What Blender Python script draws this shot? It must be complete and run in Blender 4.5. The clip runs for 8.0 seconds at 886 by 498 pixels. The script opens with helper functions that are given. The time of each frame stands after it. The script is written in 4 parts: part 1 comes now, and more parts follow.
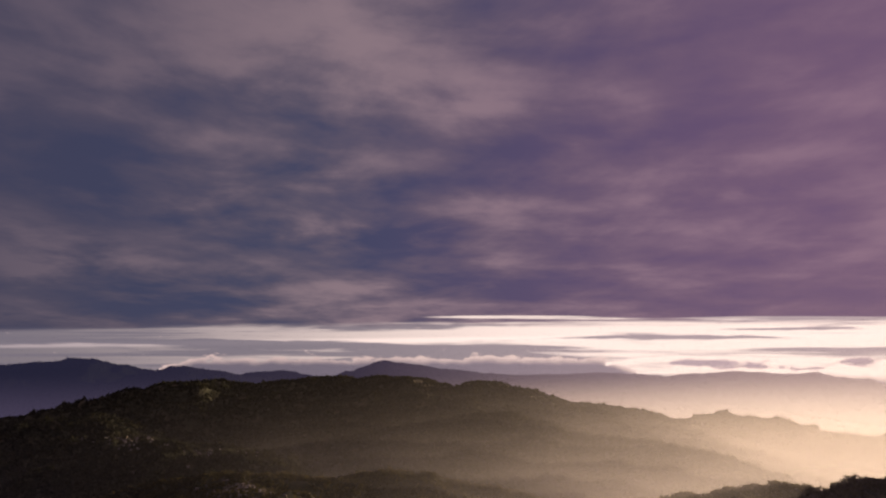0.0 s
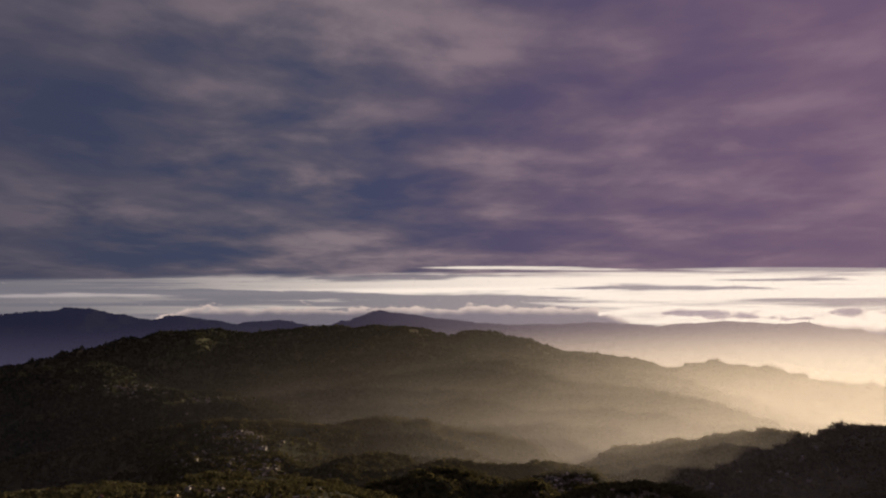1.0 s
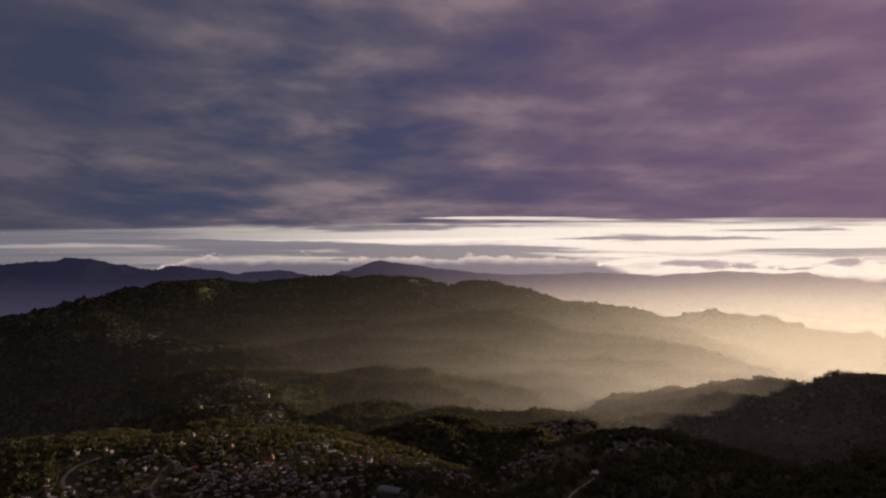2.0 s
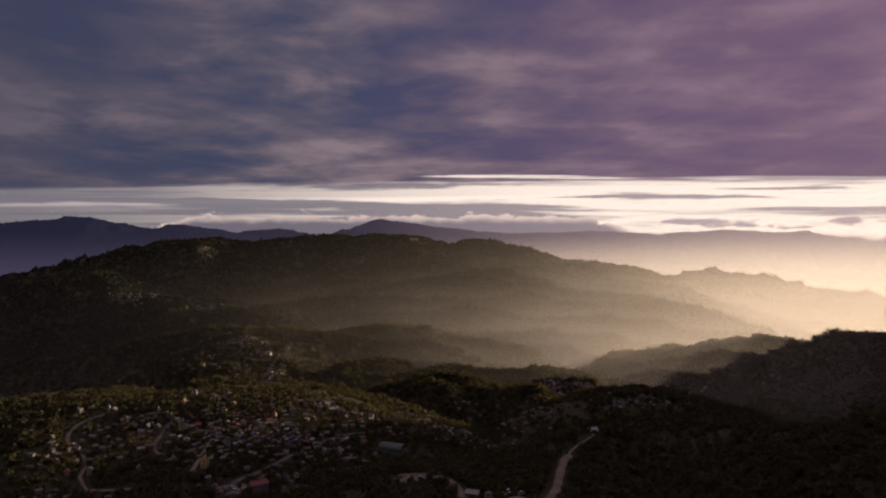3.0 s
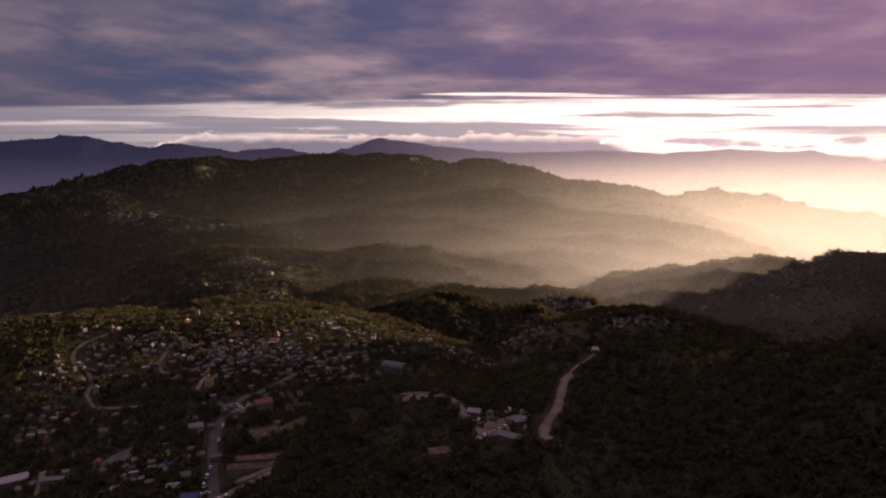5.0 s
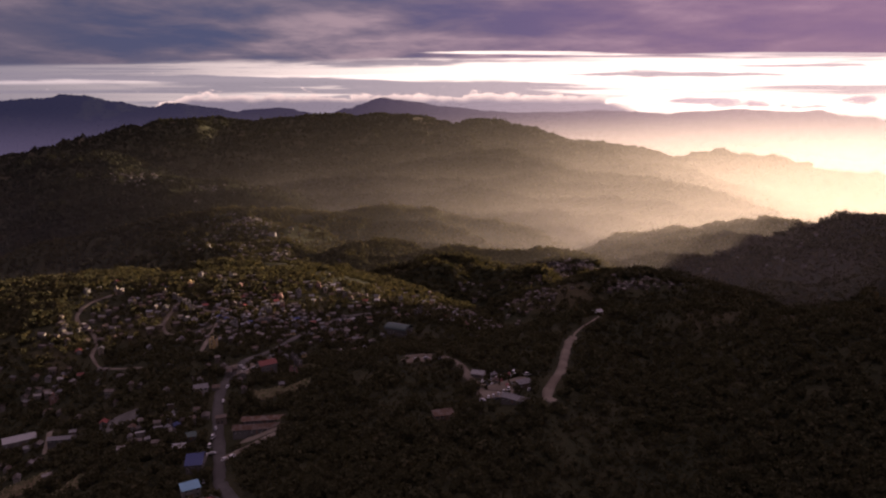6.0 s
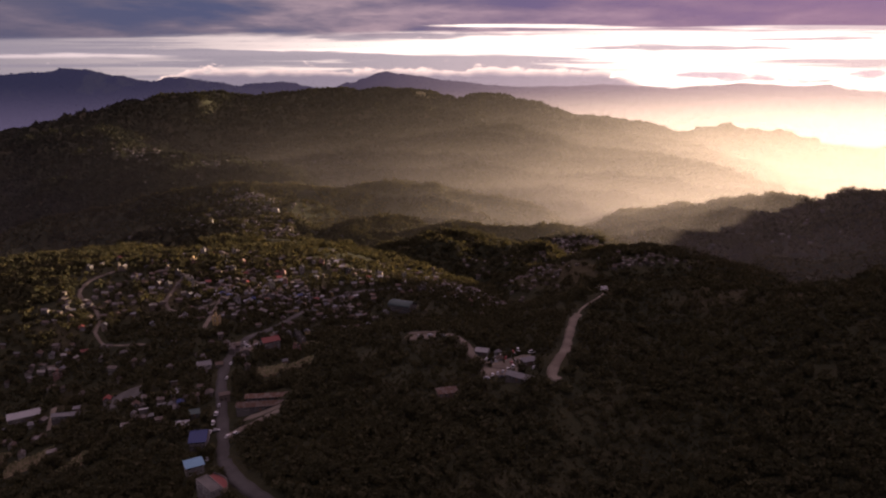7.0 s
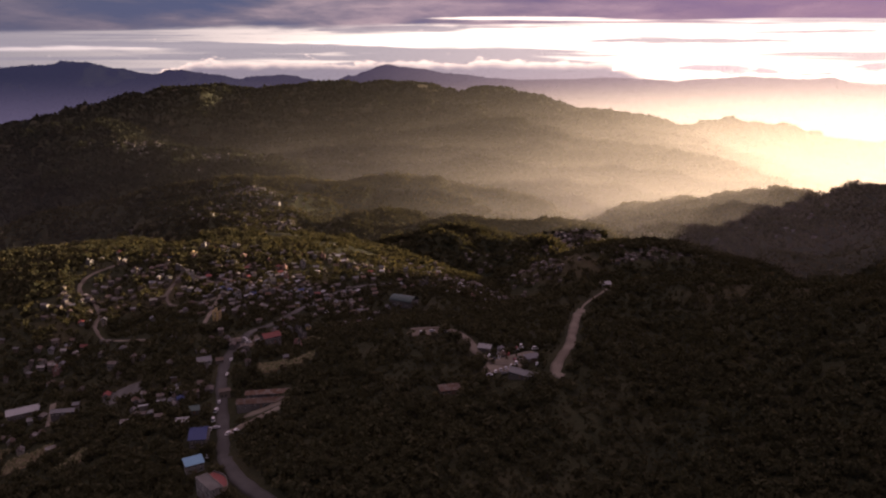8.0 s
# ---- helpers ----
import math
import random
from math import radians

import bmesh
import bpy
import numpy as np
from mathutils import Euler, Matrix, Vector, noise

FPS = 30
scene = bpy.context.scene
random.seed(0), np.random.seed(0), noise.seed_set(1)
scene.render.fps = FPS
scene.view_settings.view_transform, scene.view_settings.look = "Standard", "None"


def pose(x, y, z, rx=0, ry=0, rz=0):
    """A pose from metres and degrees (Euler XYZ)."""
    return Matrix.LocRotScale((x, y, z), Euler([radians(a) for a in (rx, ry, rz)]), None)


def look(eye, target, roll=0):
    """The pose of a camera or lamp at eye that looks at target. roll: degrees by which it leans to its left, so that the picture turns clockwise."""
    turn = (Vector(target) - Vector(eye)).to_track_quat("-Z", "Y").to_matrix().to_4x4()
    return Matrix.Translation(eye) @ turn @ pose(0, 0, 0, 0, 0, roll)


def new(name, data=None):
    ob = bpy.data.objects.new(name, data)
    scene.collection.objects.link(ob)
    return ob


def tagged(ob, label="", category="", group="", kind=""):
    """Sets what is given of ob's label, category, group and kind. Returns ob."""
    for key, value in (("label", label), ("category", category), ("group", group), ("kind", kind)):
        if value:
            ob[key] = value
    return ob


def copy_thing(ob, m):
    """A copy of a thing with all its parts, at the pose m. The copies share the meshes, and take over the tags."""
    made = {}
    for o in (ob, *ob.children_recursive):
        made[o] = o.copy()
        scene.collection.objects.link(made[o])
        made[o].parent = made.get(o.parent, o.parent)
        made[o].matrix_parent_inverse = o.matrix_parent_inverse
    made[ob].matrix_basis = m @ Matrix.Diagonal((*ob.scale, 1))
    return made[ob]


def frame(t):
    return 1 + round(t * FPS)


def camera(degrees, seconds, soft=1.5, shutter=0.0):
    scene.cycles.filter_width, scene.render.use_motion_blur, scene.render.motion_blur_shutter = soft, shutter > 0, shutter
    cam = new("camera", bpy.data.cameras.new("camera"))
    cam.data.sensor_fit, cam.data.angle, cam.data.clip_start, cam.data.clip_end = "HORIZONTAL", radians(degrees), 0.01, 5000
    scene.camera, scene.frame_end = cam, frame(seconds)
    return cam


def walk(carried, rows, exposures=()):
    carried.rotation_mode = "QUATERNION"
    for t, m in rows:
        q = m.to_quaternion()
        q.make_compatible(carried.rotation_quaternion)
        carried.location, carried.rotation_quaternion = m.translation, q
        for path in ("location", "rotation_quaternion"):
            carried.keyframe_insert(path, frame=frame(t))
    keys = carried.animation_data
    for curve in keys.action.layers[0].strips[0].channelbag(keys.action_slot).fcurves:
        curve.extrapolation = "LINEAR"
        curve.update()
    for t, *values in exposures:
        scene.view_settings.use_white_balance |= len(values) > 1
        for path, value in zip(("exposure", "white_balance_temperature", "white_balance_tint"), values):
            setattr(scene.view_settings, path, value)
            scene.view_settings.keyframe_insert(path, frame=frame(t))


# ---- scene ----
# The camera glides level over the town's edge at a drone's height and tilts slowly down.
cam = camera(66.0, 8.0, soft=2.1)
PATH = [
    (0.0, 4.76, -45.75, 169.95, 11.896, 0.109, -0.317),
    (0.5, 4.40, -42.29, 169.95, 10.138, 0.047, -0.740),
    (1.0, 4.05, -38.99, 169.95, 7.768, 0.078, -0.731),
    (1.5, 3.72, -35.82, 169.96, 5.547, 0.100, -0.744),
    (3.0, 2.81, -27.00, 169.97, 0.118, 0.093, -0.726),
    (3.5, 2.52, -24.23, 169.97, -1.578, 0.112, -0.710),
    (4.0, 2.24, -21.52, 169.97, -3.252, 0.094, -0.717),
    (4.5, 1.96, -18.86, 169.98, -4.931, 0.088, -0.710),
    (5.0, 1.69, -16.22, 169.98, -6.594, 0.068, -0.686),
    (6.5, 0.86, -8.28, 169.99, -11.133, 0.026, -0.249),
    (7.0, 0.58, -5.58, 169.99, -11.928, 0.019, -0.137),
    (7.5, 0.29, -2.83, 170.00, -12.309, 0.031, -0.085),
    (8.0, 0.00, 0.00, 170.00, -12.486, -0.000, 0.000),
]
walk(cam, [(t, pose(x, y, z, 90 + p, r, yaw)) for t, x, y, z, p, r, yaw in PATH],
     exposures=[(0.0, 0.5, 7000, 38), (0.5, 0.45, 6800, 25), (1.5, 0.45, 6800, 25), (3.0, 0.5, 6900, 30), (4.0, 0.7, 7000, 34), (5.0, 1.0, 7000, 38), (6.5, 1.2, 7050, 40), (8.0, 1.42, 7100, 34)])
scene.cycles.transparent_max_bounces = 48

# ---- sky, sun ----
SUN_AZ, SUN_EL = 62.0, 8.0
GLOW_AZ = 60.0


class Nodes:
    """Short hand for wiring a node tree."""

    def __init__(self, tree):
        self.tree = tree
        tree.nodes.clear()

    def add(self, kind, **given):
        node = self.tree.nodes.new(kind)
        for key, value in given.items():
            self.put(node.inputs[key.replace("_", " ")] if key.replace("_", " ") in node.inputs else node.inputs[int(key[1:])], value)
        return node

    def put(self, socket, value):
        if isinstance(value, bpy.types.NodeSocket):
            self.tree.links.new(value, socket)
        else:
            socket.default_value = value

    def math(self, op, *args, clamp=False):
        node = self.tree.nodes.new("ShaderNodeMath")
        node.operation, node.use_clamp = op, clamp
        for socket, value in zip(node.inputs, args):
            self.put(socket, value)
        return node.outputs[0]

    def step(self, value, low, high, a=0.0, b=1.0):
        node = self.tree.nodes.new("ShaderNodeMapRange")
        node.interpolation_type = "SMOOTHSTEP"
        for socket, v in zip(node.inputs, (value, low, high, a, b)):
            self.put(socket, v)
        return node.outputs[0]

    def mix(self, fac, a, b, blend="MIX"):
        node = self.tree.nodes.new("ShaderNodeMix")
        node.data_type, node.blend_type = "RGBA", blend
        self.put(node.inputs[0], fac)
        self.put(node.inputs[6], a if isinstance(a, bpy.types.NodeSocket) else (*a, 1))
        self.put(node.inputs[7], b if isinstance(b, bpy.types.NodeSocket) else (*b, 1))
        return node.outputs[2]

    def vec(self, x, y, z=0.0):
        node = self.tree.nodes.new("ShaderNodeCombineXYZ")
        for socket, v in zip(node.inputs, (x, y, z)):
            self.put(socket, v)
        return node.outputs[0]

    def noise(self, vector, scale, detail=4.0, rough=0.55, distortion=0.0):
        node = self.tree.nodes.new("ShaderNodeTexNoise")
        if vector is not None:
            self.tree.links.new(vector, node.inputs["Vector"])
        for key, v in (("Scale", scale), ("Detail", detail), ("Roughness", rough), ("Distortion", distortion)):
            node.inputs[key].default_value = v
        return node.outputs["Fac"]


# Cloud forms: degrees east of north, degrees up, half width, half height, strength.
DECK_FORMS = [(-2.5, 26.8, 5.7, 2.6, 0.5), (5.2, 24.7, 3.6, 1.4, 0.4), (-9.3, 19.2, 8.4, 2.1, 0.6), (-18.1, 17.2, 5, 2, 0.4), (-31.6, 23.6, 4.8, 3.5, 0.25), (-23.2, 10.5, 5, 1.3, 0.6), (-26.8, 15.4, 4.4, 1.6, 0.6), (12.8, 17.7, 6.6, 1.3, 0.5), (-13.8, 13.7, 5.1, 1.2, 0.55), (-18.8, 27.2, 5.6, 2.6, 0.1), (22.2, 15.5, 6.2, 0.5, 0.35), (-29.2, 11.7, 4.6, 1.3, 0.5), (-17.1, 22.9, 4.6, 2.4, -0.9), (-8.1, 11.8, 9.2, 1.8, -0.9), (-29.1, 7.9, 6.5, 1.5, -0.8), (-25.8, 21, 5.4, 3, -0.6), (5.6, 19.9, 5.5, 1.8, -0.7), (-32, 17.1, 4.3, 2.4, -0.6), (-20.9, 13.4, 4.8, 1.5, -0.6), (17.6, 12.3, 8.5, 0.6, -0.4)]
STREAKS = [(-29.5, 3.7, 4, 0.25, -0.25), (-17, 4.45, 9, 0.17, -0.28), (-2, 4.7, 6, 0.2, -0.28), (17, 5.3, 14, 0.45, -0.4), (22, 3.8, 11, 0.3, -0.3), (-13, 3.8, 9, 0.3, 0.3), (-26, 4.25, 7, 0.2, 0.2), (3, 3.7, 8, 0.25, 0.22), (18, 4.5, 8, 0.13, 0.5), (28, 5.2, 6, 0.15, 0.45), (0, 5.4, 7, 0.25, 0.35), (30, 3.5, 4, 0.15, 0.35)]
SLITS = [(5, 6.2, 7, 0.14, 1.2), (12, 6.05, 4, 0.1, 0.7), (27, 6.05, 8, 0.2, 1)]
TUFTS = [(20.5, 2.35, 3.2, 0.42, 1), (24.5, 2.15, 2.6, 0.3, 0.9), (31.5, 2.4, 2.6, 0.36, 1), (28, 1.9, 3, 0.2, 0.6)]


def forms(n, az, el, rows):
    """Soft patches of cloud added together."""
    total = 0.0
    for a, e, wide, tall, strength in rows:
        u = n.math("MULTIPLY_ADD", az, 1 / wide, -a / wide)
        v = n.math("MULTIPLY_ADD", el, 1 / tall, -e / tall)
        fall = n.math("MULTIPLY_ADD", v, v, n.math("MULTIPLY", u, u))
        total = n.math("MULTIPLY_ADD", n.math("EXPONENT", n.math("MULTIPLY", fall, -1.0)), strength, total)
    return total


def build_world():
    world = bpy.data.worlds.new("evening_sky")
    scene.world = world
    world.use_nodes = True
    n = Nodes(world.node_tree)
    sky = n.tree.nodes.new("ShaderNodeTexSky")
    sky.sky_type, sky.sun_disc = "NISHITA", False
    sky.sun_elevation, sky.sun_rotation = radians(SUN_EL), radians(SUN_AZ)
    way = n.tree.nodes.new("ShaderNodeTexCoord").outputs["Generated"]
    split = n.add("ShaderNodeSeparateXYZ", Vector=way)
    x, y, z = split.outputs
    el = n.math("MULTIPLY", n.math("ARCSINE", z), 57.2958)
    az = n.math("MULTIPLY", n.math("ARCTAN2", x, y), 57.2958)
    rise = n.math("DIVIDE", el, n.math("MAXIMUM", n.math("COSINE", n.math("MULTIPLY", az, 0.0174533)), 0.35))
    sun_side = n.math("ADD", n.math("MULTIPLY", x, math.sin(radians(GLOW_AZ))), n.math("MULTIPLY", y, math.cos(radians(GLOW_AZ))))
    glow = n.step(sun_side, 0.25, 1.0)
    # the high deck, seen in perspective from below
    k = n.math("DIVIDE", 1.0, n.math("ADD", n.math("MAXIMUM", z, 0.0), 0.10))
    deck_at = n.vec(n.math("MULTIPLY", x, k), n.math("MULTIPLY", y, k), 3.7)
    big = n.noise(deck_at, 0.95, 4.0, 0.5, 0.2)
    drawn = n.noise(n.vec(n.math("MULTIPLY", az, 0.05), n.math("MULTIPLY_ADD", el, 0.22, n.math("MULTIPLY", az, 0.012)), 7.7), 1.5, 4.0, 0.45, 0.2)
    wisp = n.noise(deck_at, 2.2, 8.0, 0.56, 0.2)
    sway = n.math("MULTIPLY", n.math("SUBTRACT", wisp, 0.5), 9.0)
    shift = n.math("MULTIPLY", n.math("SUBTRACT", wisp, 0.5), 4.0)
    patches = forms(n, n.math("ADD", az, sway), n.math("ADD", el, shift), DECK_FORMS)
    lum = n.math("ADD", n.math("MULTIPLY", big, 0.28), n.math("ADD", n.math("MULTIPLY", drawn, 0.27), n.math("MULTIPLY", wisp, 0.45)))
    lum = n.math("MULTIPLY_ADD", patches, 0.07, lum)
    deck = n.mix(n.step(lum, 0.38, 0.51), (0.034, 0.052, 0.106), (0.088, 0.088, 0.122))
    deck = n.mix(n.step(lum, 0.47, 0.62), deck, (0.215, 0.185, 0.20))
    deck = n.mix(n.step(az, -38.0, -4.0, 0.7, 0.0), deck, (0.038, 0.046, 0.080))
    deck = n.mix(n.math("MULTIPLY", glow, 0.55), deck, (0.205, 0.108, 0.20))
    # unseen overhead part of the deck, brightened to lift the light on the land
    deck = n.mix(n.step(el, 34.0, 58.0), deck, (0.40, 0.33, 0.37))
    # streaks and the clear band low over the horizon
    flat = n.vec(n.math("MULTIPLY", az, 0.045), n.math("MULTIPLY", rise, 1.15), 1.3)
    streak = n.noise(flat, 1.0, 7.0, 0.58, 0.3)
    edge = n.math("ADD", n.math("MULTIPLY", az, 0.010), 5.55)
    deck_cover = n.step(n.math("SUBTRACT", n.math("ADD", rise, n.math("MULTIPLY", n.math("SUBTRACT", streak, 0.5), 2.6)), edge), -0.35, 0.5)
    slit = n.math("ADD", forms(n, n.math("ADD", az, sway), rise, SLITS), n.math("MULTIPLY", n.math("SUBTRACT", streak, 0.5), 1.2))
    deck_cover = n.math("MULTIPLY", deck_cover, n.step(slit, 0.3, 0.75, 1.0, 0.0))
    band = n.mix(n.step(az, -36.0, 16.0), (0.16, 0.17, 0.19), (0.92, 0.89, 0.75))
    band = n.mix(n.step(n.math("ABSOLUTE", n.math("SUBTRACT", rise, n.math("ADD", 4.3, n.math("MULTIPLY", az, 0.012)))), 0.05, 0.35), n.mix(n.step(az, -34.0, 4.0), (0.36, 0.36, 0.36), (0.95, 0.92, 0.78)), band)
    limit = n.step(az, -30.0, 25.0, 0.45, 0.51)
    laid = forms(n, n.math("ADD", az, sway), n.math("MULTIPLY_ADD", n.math("SUBTRACT", wisp, 0.5), 0.5, rise), STREAKS)
    streak_cover = n.step(n.math("ADD", n.math("SUBTRACT", streak, limit), n.math("MULTIPLY", laid, 0.55)), -0.04, 0.10)
    band = n.mix(n.math("MULTIPLY", streak_cover, 0.9), band, n.mix(glow, (0.15, 0.16, 0.19), (0.31, 0.285, 0.305)))
    # a bank of heaped cloud standing over the far range, broken towards the sun
    heap_at = n.vec(n.math("MULTIPLY", az, 0.36), n.math("MULTIPLY", el, 0.95), 5.1)
    lumps = n.noise(heap_at, 1.7, 7.0, 0.60, 0.0)
    line = n.noise(n.vec(n.math("MULTIPLY", az, 0.16), 0.0, 2.0), 1.0, 3.0, 0.6)
    crest = n.math("ADD", n.math("MULTIPLY", line, 1.3), n.step(n.math("ABSOLUTE", n.math("SUBTRACT", az, -3.0)), 15.0, 22.0, 2.2, 0.5))
    depth = n.math("ADD", n.math("SUBTRACT", crest, el), n.math("MULTIPLY", n.math("SUBTRACT", lumps, 0.5), 2.3))
    heap_cover = n.step(depth, -0.06, 0.20)
    shade = n.step(n.math("ADD", depth, n.math("MULTIPLY", n.math("SUBTRACT", lumps, 0.5), -1.9)), 0.0, 0.70)
    heap = n.mix(shade, n.mix(glow, (0.56, 0.50, 0.44), (0.80, 0.72, 0.61)), n.mix(glow, (0.13, 0.135, 0.17), (0.28, 0.255, 0.29)))
    tuft = n.math("MULTIPLY_ADD", n.math("SUBTRACT", lumps, 0.5), 3.0, forms(n, az, rise, TUFTS))
    tuft_cover = n.step(tuft, 0.45, 0.75)
    band = n.mix(n.math("MULTIPLY", tuft_cover, 0.9), band, n.mix(n.step(tuft, 0.55, 1.05), (0.80, 0.72, 0.62), (0.33, 0.29, 0.33)))
    low = n.mix(heap_cover, band, heap)
    cloud = n.mix(deck_cover, low, deck)
    cover = n.step(el, -3.0, 0.5, 0.6, 0.97)
    clear = n.add("ShaderNodeBackground", Color=sky.outputs[0], Strength=0.08)
    clouds = n.add("ShaderNodeBackground", Color=cloud, Strength=0.74)
    both = n.add("ShaderNodeMixShader", Fac=cover, i1=clear.outputs[0], i2=clouds.outputs[0])
    n.tree.links.new(both.outputs[0], n.tree.nodes.new("ShaderNodeOutputWorld").inputs[0])


build_world()
sun = new("sun", bpy.data.lights.new("sun", "SUN"))
sun.data.energy, sun.data.angle, sun.data.color = 5.0, radians(1.2), (1.0, 0.87, 0.58)
sun.matrix_world = look((0, 0, 0), (-math.sin(radians(SUN_AZ)) * math.cos(radians(SUN_EL)), -math.cos(radians(SUN_AZ)) * math.cos(radians(SUN_EL)), -math.sin(radians(SUN_EL))))


# ---- the lie of the land ----
# Each ridge: fall of its sides, half width of its crest, and its line (x, y, height).
RIDGES = {}
RIDGES["far_left_range"] = (0.55, 120, [(-3235, 3128, 228), (-2873, 3463, 294), (-2640, 3644, 317), (-2394, 3810, 327), (-2232, 3850, 338), (-2057, 3946, 369), (-1886, 4030, 333), (-1698, 4113, 301), (-1528, 4179, 248)])
RIDGES["left_hump"] = (0.5, 60, [(-1775, 3640, 195), (-1636, 3705, 262), (-1545, 3744, 289), (-1433, 3788, 320), (-1332, 3825, 304), (-1194, 3870, 284), (-1051, 3911, 264), (-915, 3997, 238), (-730, 4034, 182)])
RIDGES["far_small_hill"] = (0.4, 80, [(-1358, 4395, 266), (-1193, 4443, 294), (-1023, 4485, 313), (-886, 4514, 289), (-746, 4539, 254)])
RIDGES["volcano"] = (0.45, 60, [(-702, 4728, 221), (-607, 4741, 273), (-492, 4755, 344), (-359, 4767, 385), (-168, 4777, 363), (23, 4780, 334), (253, 4773, 304), (633, 4738, 288)])
RIDGES["far_right_range"] = (0.45, 80, [(633, 4738, 288), (818, 4709, 287), (1106, 4650, 304), (1517, 4533, 279), (1891, 4390, 300), (2121, 4283, 283), (2270, 4207, 278), (2486, 4083, 246), (2629, 3992, 207), (2868, 3786, 157), (3153, 3486, 136), (3542, 3089, 155)])
RIDGES["mid_ridge"] = (0.36, 70, [(-1970, 2263, -146), (-1885, 2586, -84), (-1782, 2778, 4), (-1719, 2875, 54), (-1652, 2972, 92), (-1555, 3023, 114), (-1475, 3119, 147), (-1364, 3223, 189), (-1249, 3269, 215), (-1083, 3328, 227), (-911, 3379, 209), (-781, 3412, 217), (-648, 3439, 239), (-513, 3462, 245), (-403, 3477, 227)])
RIDGES["mid_ridge_east"] = (0.36, 60, [(-403, 3477, 227), (-260, 3440, 247), (-120, 3398, 233), (16, 3400, 207), (104, 3398, 193), (181, 3395, 215), (276, 3389, 214), (371, 3380, 193), (466, 3368, 156), (596, 3398, 118), (766, 3415, 104), (923, 3376, 83), (1126, 3314, 16), (1302, 3195, -56)])
RIDGES["misty_hill"] = (0.3, 60, [(1157, 3777, 49), (1266, 3742, 77), (1398, 3694, 102), (1527, 3643, 100), (1652, 3588, 78), (1885, 3471, 36), (2076, 3361, 14), (2369, 3161, 3)])
RIDGES["spur"] = (0.4, 40, [(-240, 3141, 114), (-107, 2998, 81), (38, 2900, 63), (150, 2796, 78), (259, 2738, 84), (363, 2676, 58), (462, 2609, 19), (554, 2540, 9), (734, 2442, -5), (783, 2374, -14), (862, 2293, -32), (958, 2200, -64)])
RIDGES["spur_behind"] = (0.34, 40, [(460, 3217, 90), (554, 3152, 69), (681, 3024, 49), (807, 2941, 33), (882, 2867, 18), (994, 2778, -13), (1134, 2669, -47)])
RIDGES["slope_spur"] = (0.33, 50, [(-1324, 2692, 82), (-1075, 2367, 22), (-905, 2277, 9), (-726, 2182, -8), (-600, 2116, -18), (-438, 2003, -54)])
RIDGES["lit_hill"] = (0.4, 35, [(-924, 1660, -99), (-773, 1736, -74), (-653, 1731, -51), (-546, 1715, -32), (-481, 1735, -30), (-413, 1752, -38), (-329, 1770, -52), (-250, 1782, -55), (-201, 1809, -52), (-144, 1844, -41), (-83, 1848, -52), (9, 1850, -73), (72, 1879, -73), (150, 1874, -84), (225, 1846, -98), (282, 1808, -143)])
RIDGES["village_spur"] = (0.3, 30, [(-489, 1712, -36), (-418, 1596, -53), (-380, 1482, -70), (-352, 1376, -86), (-314, 1262, -92), (-304, 1140, -86)])
RIDGES["knoll"] = (0.45, 25, [(-261, 1375, -124), (-194, 1407, -89), (-160, 1421, -77), (-114, 1446, -72), (-78, 1458, -88), (-30, 1480, -100)])
RIDGES["tree_crest"] = (0.4, 25, [(-41, 1419, -90), (42, 1379, -70), (109, 1356, -74), (174, 1329, -75), (236, 1299, -73), (285, 1268, -79)])
RIDGES["dome"] = (0.45, 30, [(-136, 1112, -77), (-80, 1127, -65), (-23, 1140, -53), (16, 1150, -47), (54, 1149, -54), (102, 1135, -65)])
RIDGES["dome_east"] = (0.45, 20, [(114, 1024, -58), (145, 1030, -49), (179, 1024, -57)])
RIDGES["dome_far_east"] = (0.45, 20, [(216, 1130, -63), (243, 1124, -51), (270, 1097, -61)])
RIDGES["right_ridge"] = (0.48, 30, [(282, 1422, -368), (333, 1463, -221), (400, 1497, -142), (480, 1526, -70), (548, 1503, -55), (589, 1466, -49), (627, 1429, -32), (648, 1397, -25), (685, 1357, -14), (711, 1321, -15), (754, 1273, -43), (767, 1242, -36), (774, 1214, 8), (804, 1183, 13), (861, 1129, 22), (952, 1026, 40)])
RIDGES["east_houses"] = (0.35, 25, [(199, 878, -54), (241, 898, -37), (282, 907, -30), (317, 896, -37), (339, 834, -45)])
RIDGES["near_ridge"] = (0.42, 20, [(107, 550, 5), (139, 584, 3), (172, 596, 3), (208, 584, 9), (226, 566, 15), (254, 522, 24), (278, 486, 31), (302, 448, 42), (331, 401, 63), (360, 347, 84), (402, 263, 121)])
RIDGES["town_hill"] = (0.16, 60, [(-580, 688, -18), (-478, 715, -8), (-417, 717, 2), (-356, 717, 7), (-316, 724, 5), (-280, 728, 7), (-241, 742, 8), (-210, 741, 6), (-162, 735, -4), (-112, 720, -18)])
RIDGES["town_back_knoll"] = (0.4, 20, [(-281, 802, 4), (-265, 818, 7), (-246, 824, 4), (-218, 821, -5)])
RIDGES["town_spine"] = (0.18, 40, [(-112, 720, -18), (-62, 690, -27), (-22, 620, -26), (-2, 540, -14), (-4, 450, 5), (-8, 380, 3), (-13, 330, 0)])
RIDGES["road_spine"] = (0.2, 30, [(-189, 705, -4), (-177, 531, -4), (-151, 445, -13), (-134, 366, -19), (-119, 314, -20), (-89, 276, -20)])
RIDGES["car_park_spur"] = (0.3, 20, [(20, 500, -3), (44, 428, -1), (60, 385, 8), (78, 413, 12), (96, 491, 9)])
